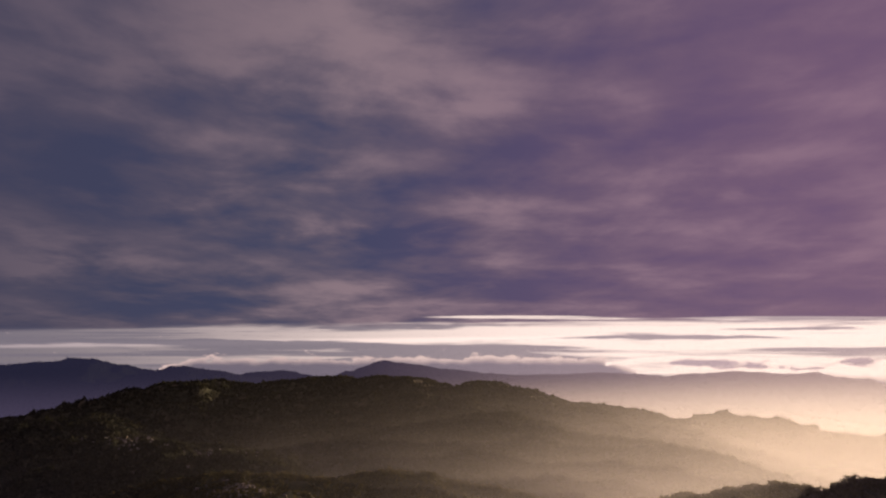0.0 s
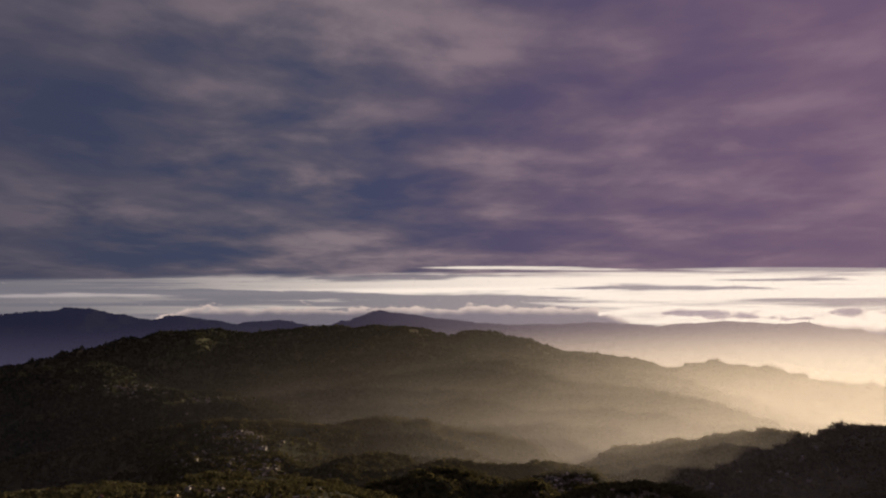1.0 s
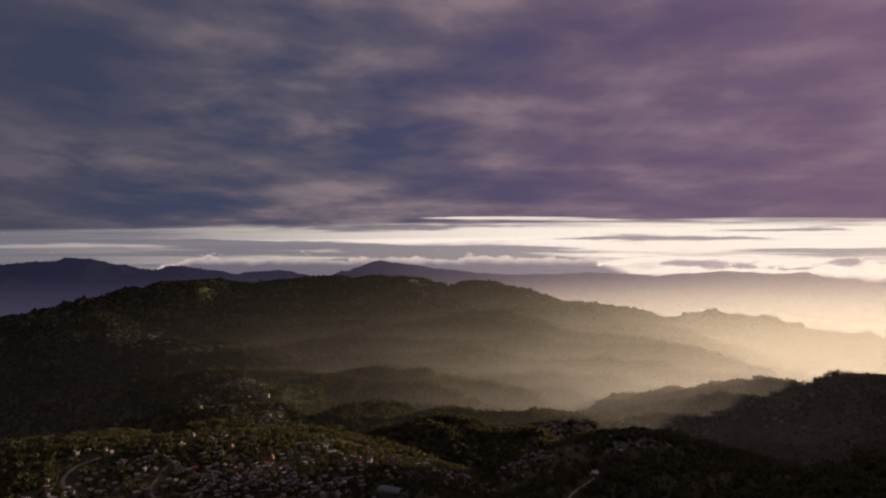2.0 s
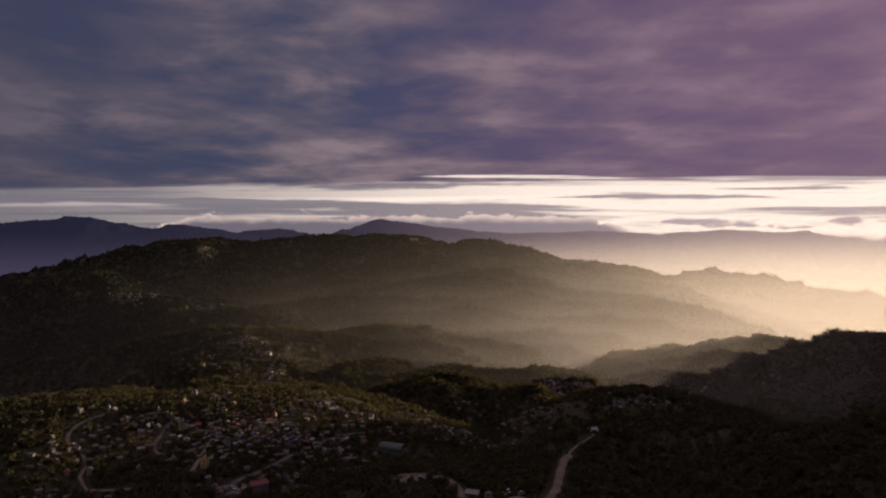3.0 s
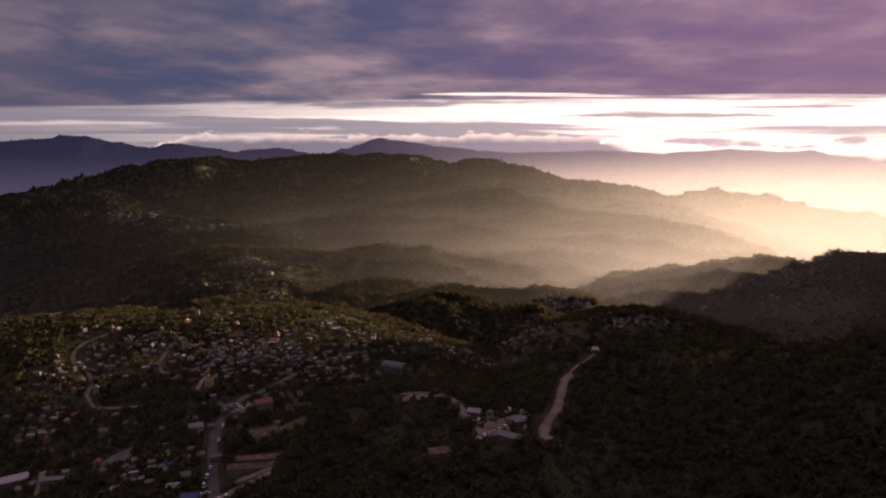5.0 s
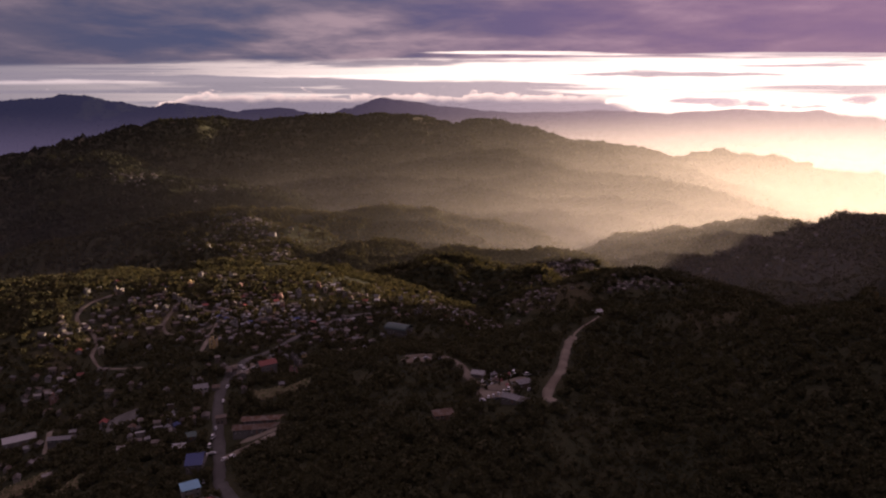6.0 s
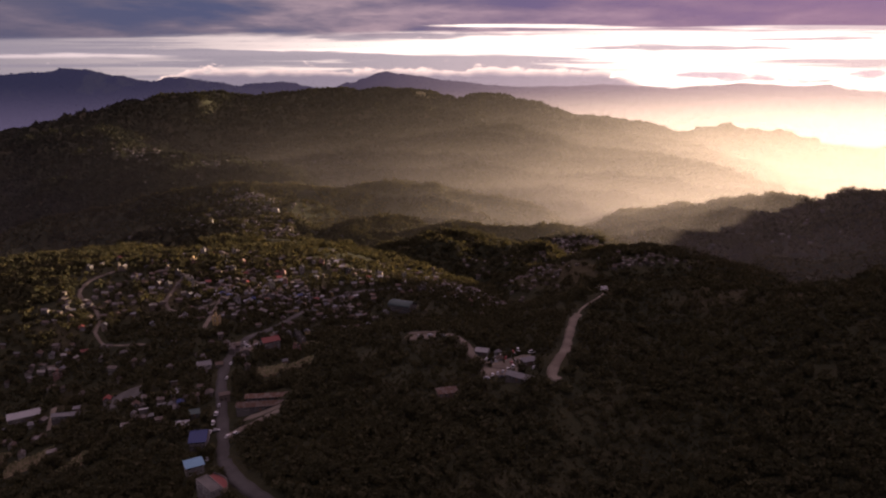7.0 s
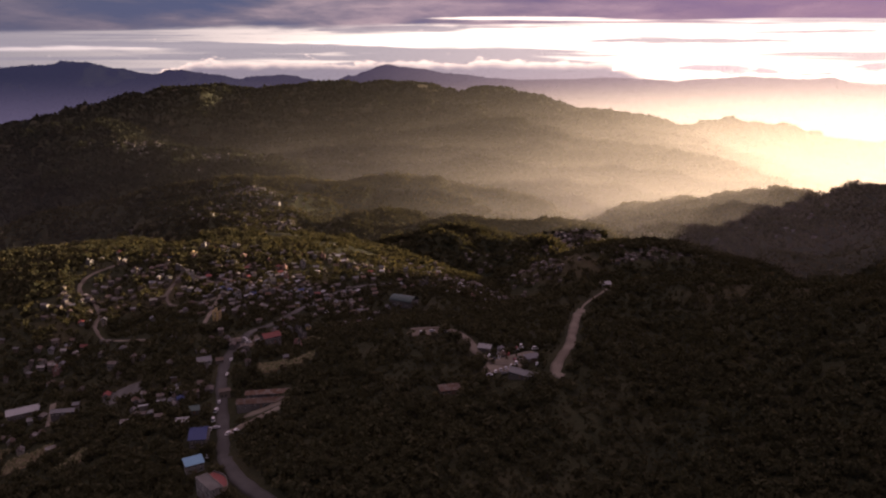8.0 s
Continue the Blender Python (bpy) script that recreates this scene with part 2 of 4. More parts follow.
# Unseen, out of view eastward: added to keep the low sun off the town.
RIDGES["unseen_shade_wall"] = (1.25, 20, [(1380, 1390, 290), (1425, 1290, 350), (1490, 1150, 380), (1570, 950, 420)])
# Also added, crest out of view: blocks the sun from the near slopes.
RIDGES["unseen_shade_height"] = (0.75, 25, [(850, 1090, 48), (885, 1000, 84), (925, 900, 122), (975, 790, 176), (1041, 691, 240), (1191, 520, 300)])


def lattice(x, y, seed):
    """Smooth noise, -1 to 1, on whole numbers of x and y."""
    xi, yi = np.floor(x), np.floor(y)
    fx, fy = x - xi, y - yi
    fx, fy = fx * fx * fx * (fx * (fx * 6 - 15) + 10), fy * fy * fy * (fy * (fy * 6 - 15) + 10)

    def corner(a, b):
        h = np.sin(a * 127.1 + b * 311.7 + seed * 74.7) * 43758.5453
        return (h - np.floor(h)) * 2 - 1

    low = corner(xi, yi) * (1 - fx) + corner(xi + 1, yi) * fx
    high = corner(xi, yi + 1) * (1 - fx) + corner(xi + 1, yi + 1) * fx
    return low * (1 - fy) + high * fy


def fractal(x, y, size, octaves, seed, keep=0.5):
    total, strength = np.zeros_like(x), 1.0
    for i in range(octaves):
        total += strength * lattice(x / size + 17.3 * i, y / size - 9.1 * i, seed + i)
        size, strength = size / 2.03, strength * keep
    return total


def land(x, y):
    """The height of the ground at x, y (arrays)."""
    x, y = np.asarray(x, float), np.asarray(y, float)
    r = np.hypot(x, y)
    floor_z = np.interp(r, [0, 300, 600, 1000, 1600, 2400, 3400, 5200], [-45, -45, -50, -120, -200, -300, -300, -200])
    floor_z = floor_z + np.where(x < 0, np.clip(-x - 150, 0, 400) * -0.06, 0)
    wx, wy = 30 * fractal(x, y, 190.0, 3, 3), 30 * fractal(x, y, 190.0, 3, 8)
    best, off = np.full(x.shape, -1e9), np.full(x.shape, 1e9)
    for fall, width, line in RIDGES.values():
        far = np.clip(math.hypot(line[0][0], line[0][1]) / 1500, 0.12, 1.4)
        top, side = np.full(x.shape, -1e9), np.full(x.shape, 1e9)
        for (x0, y0, z0), (x1, y1, z1) in zip(line, line[1:]):
            dx, dy = x1 - x0, y1 - y0
            s = np.clip(((x - x0) * dx + (y - y0) * dy) / (dx * dx + dy * dy), 0, 1)
            d = np.hypot(x - x0 - s * dx, y - y0 - s * dy)
            bend = np.clip(d / 150 - 0.15, 0, 1) * far
            s = np.clip(((x + wx * bend - x0) * dx + (y + wy * bend - y0) * dy) / (dx * dx + dy * dy), 0, 1)
            e = np.hypot(x + wx * bend - x0 - s * dx, y + wy * bend - y0 - s * dy)
            z = z0 + s * (z1 - z0) - fall * (np.sqrt(e * e + width * width) - width) * (1 + e / 280 if fall < 0.25 else 1)
            side = np.where(z > top, d, side)
            top = np.maximum(top, z)
        off = np.where(top > best, side, off)
        gap = np.clip(0.5 + 0.5 * (top - best) / 10.0, 0, 1)
        best = best * (1 - gap) + top * gap
    gap = np.clip(0.5 + 0.5 * (best - floor_z) / 30.0, 0, 1)
    ground = floor_z * (1 - gap) + best * gap
    away = np.clip(off / np.interp(r, [0, 500, 1500, 3500], [60, 90, 160, 320]), 0.06, 1)
    rough = np.interp(r, [0, 300, 900, 1500, 3000, 4000], [2, 3, 9, 20, 46, 45])
    gully = 1 - np.abs(fractal(x, y, 300.0, 3, 21)) * 1.6
    ground = ground + away * rough * (0.32 * fractal(x, y, 130.0, 5, 12, 0.55) + 0.75 * (gully - 0.6) * np.clip(r / 900 - 0.4, 0, 1))
    # finer spurs and gullies on the hills across the valley
    spurs = 1 - 2 * np.abs(lattice(x / 115 + 0.35 * fractal(x, y, 90.0, 2, 44), y / 115 + 0.35 * fractal(x, y, 90.0, 2, 47), 41))
    side = np.clip(off / 70, 0, 1) * np.interp(r, [800, 1050, 2000, 2600, 3700], [0, 1, 1, 0.8, 0.6])
    jag = np.interp(r, [3700, 3800], [0, 1]) * 5 * fractal(x, y, 75.0, 3, 61)
    return ground + side * 20 * spurs + jag


COLUMNS = np.radians(np.concatenate([np.arange(-180, -44, 4.0), np.arange(-44, 44, 0.16), np.arange(44, 181, 4.0)]))
COLUMNS[-1] = np.pi
RINGS = np.concatenate([[1.0, 15.0, 35.0], np.geomspace(60.0, 4960.0, 600)])
GRID = land(RINGS[:, None] * np.sin(COLUMNS)[None], RINGS[:, None] * np.cos(COLUMNS)[None])


def height(x, y):
    """The height of the built ground sheet at x, y (arrays or numbers)."""
    x, y = np.asarray(x, float), np.asarray(y, float)
    r, a = np.hypot(x, y), np.arctan2(x, y)
    i = np.clip(np.interp(r, RINGS, np.arange(len(RINGS))), 0, len(RINGS) - 1.001)
    j = np.clip(np.interp(a, COLUMNS, np.arange(len(COLUMNS))), 0, len(COLUMNS) - 1.001)
    i0, j0 = i.astype(int), j.astype(int)
    u, v = i - i0, j - j0
    return (GRID[i0, j0] * (1 - u) * (1 - v) + GRID[i0 + 1, j0] * u * (1 - v) + GRID[i0, j0 + 1] * (1 - u) * v + GRID[i0 + 1, j0 + 1] * u * v)


# ---- materials ----
def material(name, build):
    made = bpy.data.materials.new(name)
    made.use_nodes = True
    n = Nodes(made.node_tree)
    shader = build(n)
    n.tree.links.new(shader, n.tree.nodes.new("ShaderNodeOutputMaterial").inputs["Surface"])
    return made


def glossy(n, color, rough=0.8, metal=0.0, bump=None, depth=0.1, specular=0.3):
    node = n.add("ShaderNodeBsdfPrincipled", Base_Color=color if isinstance(color, bpy.types.NodeSocket) else (*color, 1), Roughness=rough, Metallic=metal)
    node.inputs["Specular IOR Level"].default_value = specular
    if bump is not None:
        relief = n.add("ShaderNodeBump", Height=bump, Strength=0.6, Distance=depth)
        n.tree.links.new(relief.outputs[0], node.inputs["Normal"])
    return node.outputs[0]


def place(n):
    return n.tree.nodes.new("ShaderNodeNewGeometry").outputs["Position"]


def chance(n):
    return n.tree.nodes.new("ShaderNodeObjectInfo").outputs["Random"]


def island(n):
    return n.tree.nodes.new("ShaderNodeNewGeometry").outputs["Random Per Island"]


def ramp(n, fac, *stops):
    node = n.tree.nodes.new("ShaderNodeValToRGB")
    n.put(node.inputs[0], fac)
    node.color_ramp.interpolation = "CONSTANT" if stops[0] == "steps" else "LINEAR"
    stops = [s for s in stops if s != "steps"]
    while len(node.color_ramp.elements) < len(stops):
        node.color_ramp.elements.new(0.5)
    for e, (at, c) in zip(node.color_ramp.elements, stops):
        e.position, e.color = at, (*c, 1)
    return node.outputs[0]


def ground_shader(n):
    at = place(n)
    wide, mid, grain = n.noise(at, 0.006, 5), n.noise(at, 0.035, 6, 0.6), n.noise(at, 0.35, 5, 0.65)
    scrub = ramp(n, mid, (0.30, (0.024, 0.026, 0.015)), (0.50, (0.036, 0.037, 0.020)), (0.72, (0.054, 0.048, 0.027)))
    bare = n.mix(grain, (0.12, 0.085, 0.05), (0.20, 0.15, 0.09))
    color = n.mix(n.step(wide, 0.56, 0.66), scrub, n.mix(0.25, scrub, bare))
    color = n.mix(n.step(grain, 0.35, 0.7), n.mix(0.35, color, (0.015, 0.020, 0.008)), color)
    return glossy(n, color, 0.95, 0, n.math("ADD", n.math("MULTIPLY", mid, 4.0), grain), 2.0, 0.1)


def leaf_shader(dark, mid, light, through_leaf=0.30):
    def build(n):
        c = ramp(n, island(n), (0.0, dark), (0.5, mid), (1.0, light))
        c = n.mix(n.step(n.noise(place(n), 0.012, 3), 0.45, 0.68), c, n.mix(0.3, c, (0.065, 0.062, 0.030)))
        d = n.add("ShaderNodeBsdfDiffuse", Color=c, Roughness=0.6)
        t = n.add("ShaderNodeBsdfTranslucent", Color=n.mix(1.0, c, (1.8, 1.55, 1.05), "MULTIPLY"))
        return n.add("ShaderNodeMixShader", Fac=through_leaf, i1=d.outputs[0], i2=t.outputs[0]).outputs[0]
    return build


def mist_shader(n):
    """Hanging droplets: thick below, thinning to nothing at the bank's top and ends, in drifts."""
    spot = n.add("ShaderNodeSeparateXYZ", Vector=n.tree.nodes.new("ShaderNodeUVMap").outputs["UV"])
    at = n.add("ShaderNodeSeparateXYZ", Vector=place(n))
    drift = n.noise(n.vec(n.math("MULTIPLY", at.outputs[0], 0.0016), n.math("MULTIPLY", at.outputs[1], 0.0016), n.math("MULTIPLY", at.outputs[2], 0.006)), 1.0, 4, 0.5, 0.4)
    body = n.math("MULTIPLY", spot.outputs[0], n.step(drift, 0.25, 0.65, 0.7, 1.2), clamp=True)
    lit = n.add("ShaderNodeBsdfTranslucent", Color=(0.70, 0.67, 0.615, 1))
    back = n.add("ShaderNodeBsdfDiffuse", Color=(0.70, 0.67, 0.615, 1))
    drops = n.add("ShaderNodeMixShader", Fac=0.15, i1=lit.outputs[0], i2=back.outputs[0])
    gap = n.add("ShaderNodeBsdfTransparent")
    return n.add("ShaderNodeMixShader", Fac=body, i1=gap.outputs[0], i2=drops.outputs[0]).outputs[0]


def far_shader(n):
    """The farthest ranges, a backdrop: dark forest, the haze of many kilometres of evening air painted over it as
    emission.
    """
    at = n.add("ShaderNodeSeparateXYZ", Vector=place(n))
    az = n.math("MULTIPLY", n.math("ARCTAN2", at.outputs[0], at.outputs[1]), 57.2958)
    # haze glow painted by bearing and height: paler low down and towards the sun
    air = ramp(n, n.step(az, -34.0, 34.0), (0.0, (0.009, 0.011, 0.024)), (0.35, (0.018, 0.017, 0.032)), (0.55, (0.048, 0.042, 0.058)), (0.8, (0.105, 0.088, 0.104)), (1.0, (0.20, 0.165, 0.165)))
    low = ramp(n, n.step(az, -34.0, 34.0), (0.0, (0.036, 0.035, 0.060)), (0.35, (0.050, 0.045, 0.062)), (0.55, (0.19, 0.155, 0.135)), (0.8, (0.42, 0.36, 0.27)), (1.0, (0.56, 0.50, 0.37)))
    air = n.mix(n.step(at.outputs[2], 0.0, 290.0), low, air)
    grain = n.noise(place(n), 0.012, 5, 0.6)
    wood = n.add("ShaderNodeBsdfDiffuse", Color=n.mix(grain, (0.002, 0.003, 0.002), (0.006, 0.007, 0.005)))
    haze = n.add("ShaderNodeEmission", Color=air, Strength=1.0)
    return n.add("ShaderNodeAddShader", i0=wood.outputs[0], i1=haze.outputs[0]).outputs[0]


GROUND = material("hill_ground", ground_shader)
FAR_PAINTED_HAZE = material("far_range_painted_haze", far_shader)
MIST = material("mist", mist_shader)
LEAF_NEAR = material("leaves_near", leaf_shader((0.038, 0.039, 0.022), (0.058, 0.058, 0.032), (0.089, 0.081, 0.047)))
LEAF_FAR = material("leaves_far", leaf_shader((0.020, 0.023, 0.015), (0.029, 0.032, 0.020), (0.042, 0.043, 0.028), 0.10))
BARK = material("bark", lambda n: glossy(n, n.mix(n.noise(place(n), 3.0, 5), (0.06, 0.045, 0.03), (0.13, 0.10, 0.075)), 0.95))


def mesh_from(name, verts, faces, mat=None, smooth=False):
    """A mesh out of arrays; faces all have the same number of corners."""
    verts, faces = np.asarray(verts, np.float32).reshape(-1, 3), np.asarray(faces, np.int32)
    me = bpy.data.meshes.new(name)
    count, sides = faces.shape
    me.vertices.add(len(verts))
    me.vertices.foreach_set("co", verts.ravel())
    me.loops.add(count * sides)
    me.loops.foreach_set("vertex_index", faces.ravel())
    me.polygons.add(count)
    me.polygons.foreach_set("loop_start", np.arange(0, count * sides, sides, dtype=np.int32))
    if smooth:
        me.polygons.foreach_set("use_smooth", np.ones(count, bool))
    me.update(calc_edges=True)
    if mat:
        me.materials.append(mat)
    return me


def part(name, bm, mat, parent, label=""):
    me = bpy.data.meshes.new(name)
    bm.to_mesh(me)
    bm.free()
    for m in (mat if isinstance(mat, (list, tuple)) else [mat]):
        me.materials.append(m)
    ob = new(name, me)
    ob.parent = parent
    return tagged(ob, label)


# ---- the ground sheet ----
def build_ground():
    rows, cols = GRID.shape
    xs, ys = RINGS[:, None] * np.sin(COLUMNS)[None], RINGS[:, None] * np.cos(COLUMNS)[None]
    verts = np.stack([xs, ys, GRID], 2)
    i, j = np.meshgrid(np.arange(rows - 1), np.arange(cols - 1), indexing="ij")
    a = (i * cols + j).ravel()
    faces = np.stack([a, a + cols, a + cols + 1, a + 1], 1)
    near = RINGS[i.ravel()] < 3740
    ob = new("ground", mesh_from("ground", verts, faces[near], GROUND, True))
    tagged(ob, "dark green hills and valleys of grass, scrub and earth", "ground", kind="structure")
    # its blue and mauve haze is emission in the material
    ob = new("backdrop", mesh_from("backdrop", verts, faces[~near], FAR_PAINTED_HAZE, True))
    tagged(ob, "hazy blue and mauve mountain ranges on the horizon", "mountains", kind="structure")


build_ground()


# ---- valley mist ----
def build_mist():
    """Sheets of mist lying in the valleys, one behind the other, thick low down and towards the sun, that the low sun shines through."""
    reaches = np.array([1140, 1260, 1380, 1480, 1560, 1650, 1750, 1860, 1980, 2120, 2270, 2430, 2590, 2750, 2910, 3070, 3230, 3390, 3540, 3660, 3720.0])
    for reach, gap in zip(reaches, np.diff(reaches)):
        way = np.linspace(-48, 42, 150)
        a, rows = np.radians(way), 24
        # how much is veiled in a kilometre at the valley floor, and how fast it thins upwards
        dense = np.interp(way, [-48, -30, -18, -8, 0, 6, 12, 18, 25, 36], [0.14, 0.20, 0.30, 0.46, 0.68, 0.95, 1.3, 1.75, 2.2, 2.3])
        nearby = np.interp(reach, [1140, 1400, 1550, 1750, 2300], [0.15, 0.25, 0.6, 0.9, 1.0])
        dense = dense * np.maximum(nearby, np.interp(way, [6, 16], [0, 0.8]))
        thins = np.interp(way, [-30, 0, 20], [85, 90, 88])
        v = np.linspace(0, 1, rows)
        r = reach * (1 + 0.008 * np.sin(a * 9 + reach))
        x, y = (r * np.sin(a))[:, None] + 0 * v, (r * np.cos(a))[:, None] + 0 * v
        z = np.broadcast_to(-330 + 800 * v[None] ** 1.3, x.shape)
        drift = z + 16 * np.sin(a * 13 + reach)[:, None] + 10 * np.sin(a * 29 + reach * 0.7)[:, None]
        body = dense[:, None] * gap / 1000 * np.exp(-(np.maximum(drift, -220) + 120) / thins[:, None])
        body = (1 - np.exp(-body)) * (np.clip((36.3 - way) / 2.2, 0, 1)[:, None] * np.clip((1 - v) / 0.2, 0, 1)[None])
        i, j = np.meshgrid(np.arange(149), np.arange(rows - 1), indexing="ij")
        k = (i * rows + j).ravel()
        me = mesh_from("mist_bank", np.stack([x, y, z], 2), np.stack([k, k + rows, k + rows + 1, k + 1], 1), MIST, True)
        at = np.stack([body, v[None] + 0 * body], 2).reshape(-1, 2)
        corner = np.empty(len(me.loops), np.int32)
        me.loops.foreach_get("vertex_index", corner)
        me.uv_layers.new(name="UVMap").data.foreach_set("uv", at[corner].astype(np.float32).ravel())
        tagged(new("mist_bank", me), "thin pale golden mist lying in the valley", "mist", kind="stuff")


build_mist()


# ---- woods ----
def leaf_tuft(rng, count, size):
    """Crown of loose leaf clumps on and inside an uneven egg, unit height, as triangles."""
    tri = []
    lobes = [(rng.normal(0, 0.16), rng.normal(0, 0.16), rng.uniform(0.35, 0.8), rng.uniform(0.22, 0.36)) for _ in range(4)]
    for i in range(count):
        cx, cy, cz, rad = lobes[i % 4]
        d = rng.normal(size=3)
        d /= np.linalg.norm(d)
        c = np.array([cx, cy, cz]) + d * rad * rng.uniform(0.6, 1.05)
        u = np.cross(d, rng.normal(size=3))
        u /= np.linalg.norm(u)
        v = np.cross(d, u) + d * rng.normal(0, 0.5)
        s = size * rng.uniform(0.7, 1.4)
        tri.append([c + u * s, c - u * s * 0.6 + v * s, c - u * s * 0.5 - v * s * 0.9])
    return np.array(tri).reshape(-1, 3)


def plant(name, label, spots, sizes, tufts, mat, rng):
    """One object of many crowns at spots (n, 2)."""
    zs = height(spots[:, 0], spots[:, 1])
    verts = []
    pick = rng.integers(0, len(tufts), len(spots))
    for k, tuft in enumerate(tufts):
        m = pick == k
        n = m.sum()
        a = rng.uniform(0, 6.283, n)
        s, wide = sizes[m], rng.uniform(0.8, 1.25, n)
        c, si = np.cos(a), np.sin(a)
        x = (tuft[None, :, 0] * c[:, None] - tuft[None, :, 1] * si[:, None]) * (s * wide)[:, None] + spots[m, 0, None]
        y = (tuft[None, :, 0] * si[:, None] + tuft[None, :, 1] * c[:, None]) * (s * wide)[:, None] + spots[m, 1, None]
        z = (tuft[None, :, 2] - 0.12) * s[:, None] + zs[m, None]
        verts.append(np.stack([x, y, z], 2).reshape(-1, 3))
    verts = np.concatenate(verts)
    ob = new(name, mesh_from(name, verts, np.arange(len(verts)).reshape(-1, 3), mat))
    return tagged(ob, label, "trees", kind="stuff")


# ---- roads, yards, fields ----
CLEARINGS = []
dice = random.Random(11)


def worn(a, b, scale=0.6, rough=0.85, metal=0.0, spec=0.3):
    def build(n):
        at = place(n)
        big, small = n.noise(at, scale * 0.25, 4), n.noise(at, scale * 3.0, 5, 0.65)
        c = n.mix(n.step(big, 0.35, 0.68), a, b)
        c = n.mix(n.math("MULTIPLY", n.step(small, 0.48, 0.75), 0.5), c, tuple(v * 0.55 for v in b))
        shade = n.math("ADD", 0.8, n.math("MULTIPLY", chance(n), 0.4))
        c = n.mix(1.0, c, n.vec(shade, shade, shade), "MULTIPLY")
        return glossy(n, c, rough, metal, small, 0.03, spec)
    return build


def ribbed(a, rust, amount, rough=0.5, metal=0.35):
    """Corrugated roofing sheet with rust creeping in."""
    def build(n):
        co = n.tree.nodes.new("ShaderNodeTexCoord").outputs["Object"]
        wave = n.add("ShaderNodeTexWave", Vector=co, Scale=4.0)
        big, small = n.noise(place(n), 0.35, 4, 0.6), n.noise(place(n), 2.5, 5, 0.6)
        mask = n.step(n.math("ADD", n.math("MULTIPLY", big, 0.6), n.math("MULTIPLY", small, 0.4)), 0.62 - amount, 0.72 - amount * 0.8)
        c = n.mix(mask, a, rust)
        shade = n.math("ADD", 0.75, n.math("MULTIPLY", chance(n), 0.5))
        c = n.mix(1.0, c, n.vec(shade, shade, shade), "MULTIPLY")
        return glossy(n, c, rough, metal, wave.outputs["Fac"], 0.05, 0.4)
    return build


ASPHALT = material("worn_asphalt", worn((0.060, 0.056, 0.054), (0.093, 0.089, 0.085), 0.3, 0.9))
DIRT = material("pale_dirt", worn((0.128, 0.106, 0.085), (0.187, 0.162, 0.132), 0.3, 0.95, 0, 0.1))
CONCRETE = material("old_concrete", worn((0.084, 0.079, 0.074), (0.122, 0.116, 0.108), 0.5))
WHITEWASH = material("whitewash", worn((0.158, 0.150, 0.137), (0.232, 0.221, 0.206), 0.5))
CREAM = material("cream_plaster", worn((0.180, 0.146, 0.102), (0.248, 0.208, 0.152), 0.5))
ROSE = material("rose_plaster", worn((0.186, 0.105, 0.087), (0.248, 0.149, 0.124), 0.5))
YELLOW = material("yellow_plaster", worn((0.46, 0.33, 0.14), (0.56, 0.43, 0.21), 0.5))
BLOCK = material("bare_block", worn((0.087, 0.077, 0.068), (0.136, 0.124, 0.108), 0.9))
PLANK = material("grey_plank", worn((0.098, 0.075, 0.056), (0.150, 0.120, 0.090), 1.2))
ZINC = material("zinc_sheet", ribbed((0.116, 0.116, 0.120), (0.077, 0.046, 0.031), 0.06, 0.45, 0.3))
RUST = material("rusted_sheet", ribbed((0.132, 0.108, 0.093), (0.084, 0.042, 0.024), 0.20, 0.7, 0.25))
RED_TIN = material("red_sheet", ribbed((0.165, 0.038, 0.032), (0.150, 0.068, 0.045), 0.05, 0.55, 0.0))
BLUE_TIN = material("blue_sheet", ribbed((0.028, 0.044, 0.132), (0.055, 0.055, 0.088), 0.0, 0.5, 0.0))
SKY_TIN = material("light_blue_sheet", ribbed((0.160, 0.336, 0.464), (0.128, 0.200, 0.264), 0.0, 0.5, 0.0))
GREEN_TIN = material("green_sheet", ribbed((0.062, 0.096, 0.090), (0.068, 0.081, 0.068), 0.02, 0.55, 0.0))
WHITE_TIN = material("white_sheet", ribbed((0.245, 0.245, 0.249), (0.152, 0.134, 0.122), 0.0, 0.45, 0.1))
GLASS = material("window_glass", lambda n: glossy(n, (0.03, 0.035, 0.04), 0.12, 0.0, None, 0.1, 0.6))
FRAME = material("window_frame", worn((0.42, 0.40, 0.37), (0.50, 0.48, 0.45), 2.0))
DOOR = material("painted_door", worn((0.12, 0.07, 0.045), (0.18, 0.11, 0.07), 2.0))
BLACK = material("black_tank", lambda n: glossy(n, n.mix(n.noise(place(n), 2.0), (0.015, 0.015, 0.016), (0.04, 0.04, 0.042)), 0.5))
CROP = material("crop_rows", lambda n: glossy(n, n.mix(n.step(n.noise(place(n), 0.5, 4), 0.35, 0.65), (0.10, 0.11, 0.045), (0.30, 0.27, 0.17)), 0.95, 0, None, 0.1, 0.1))
SOIL = material("tilled_soil", worn((0.13, 0.095, 0.06), (0.19, 0.145, 0.10), 0.4, 0.95, 0, 0.1))


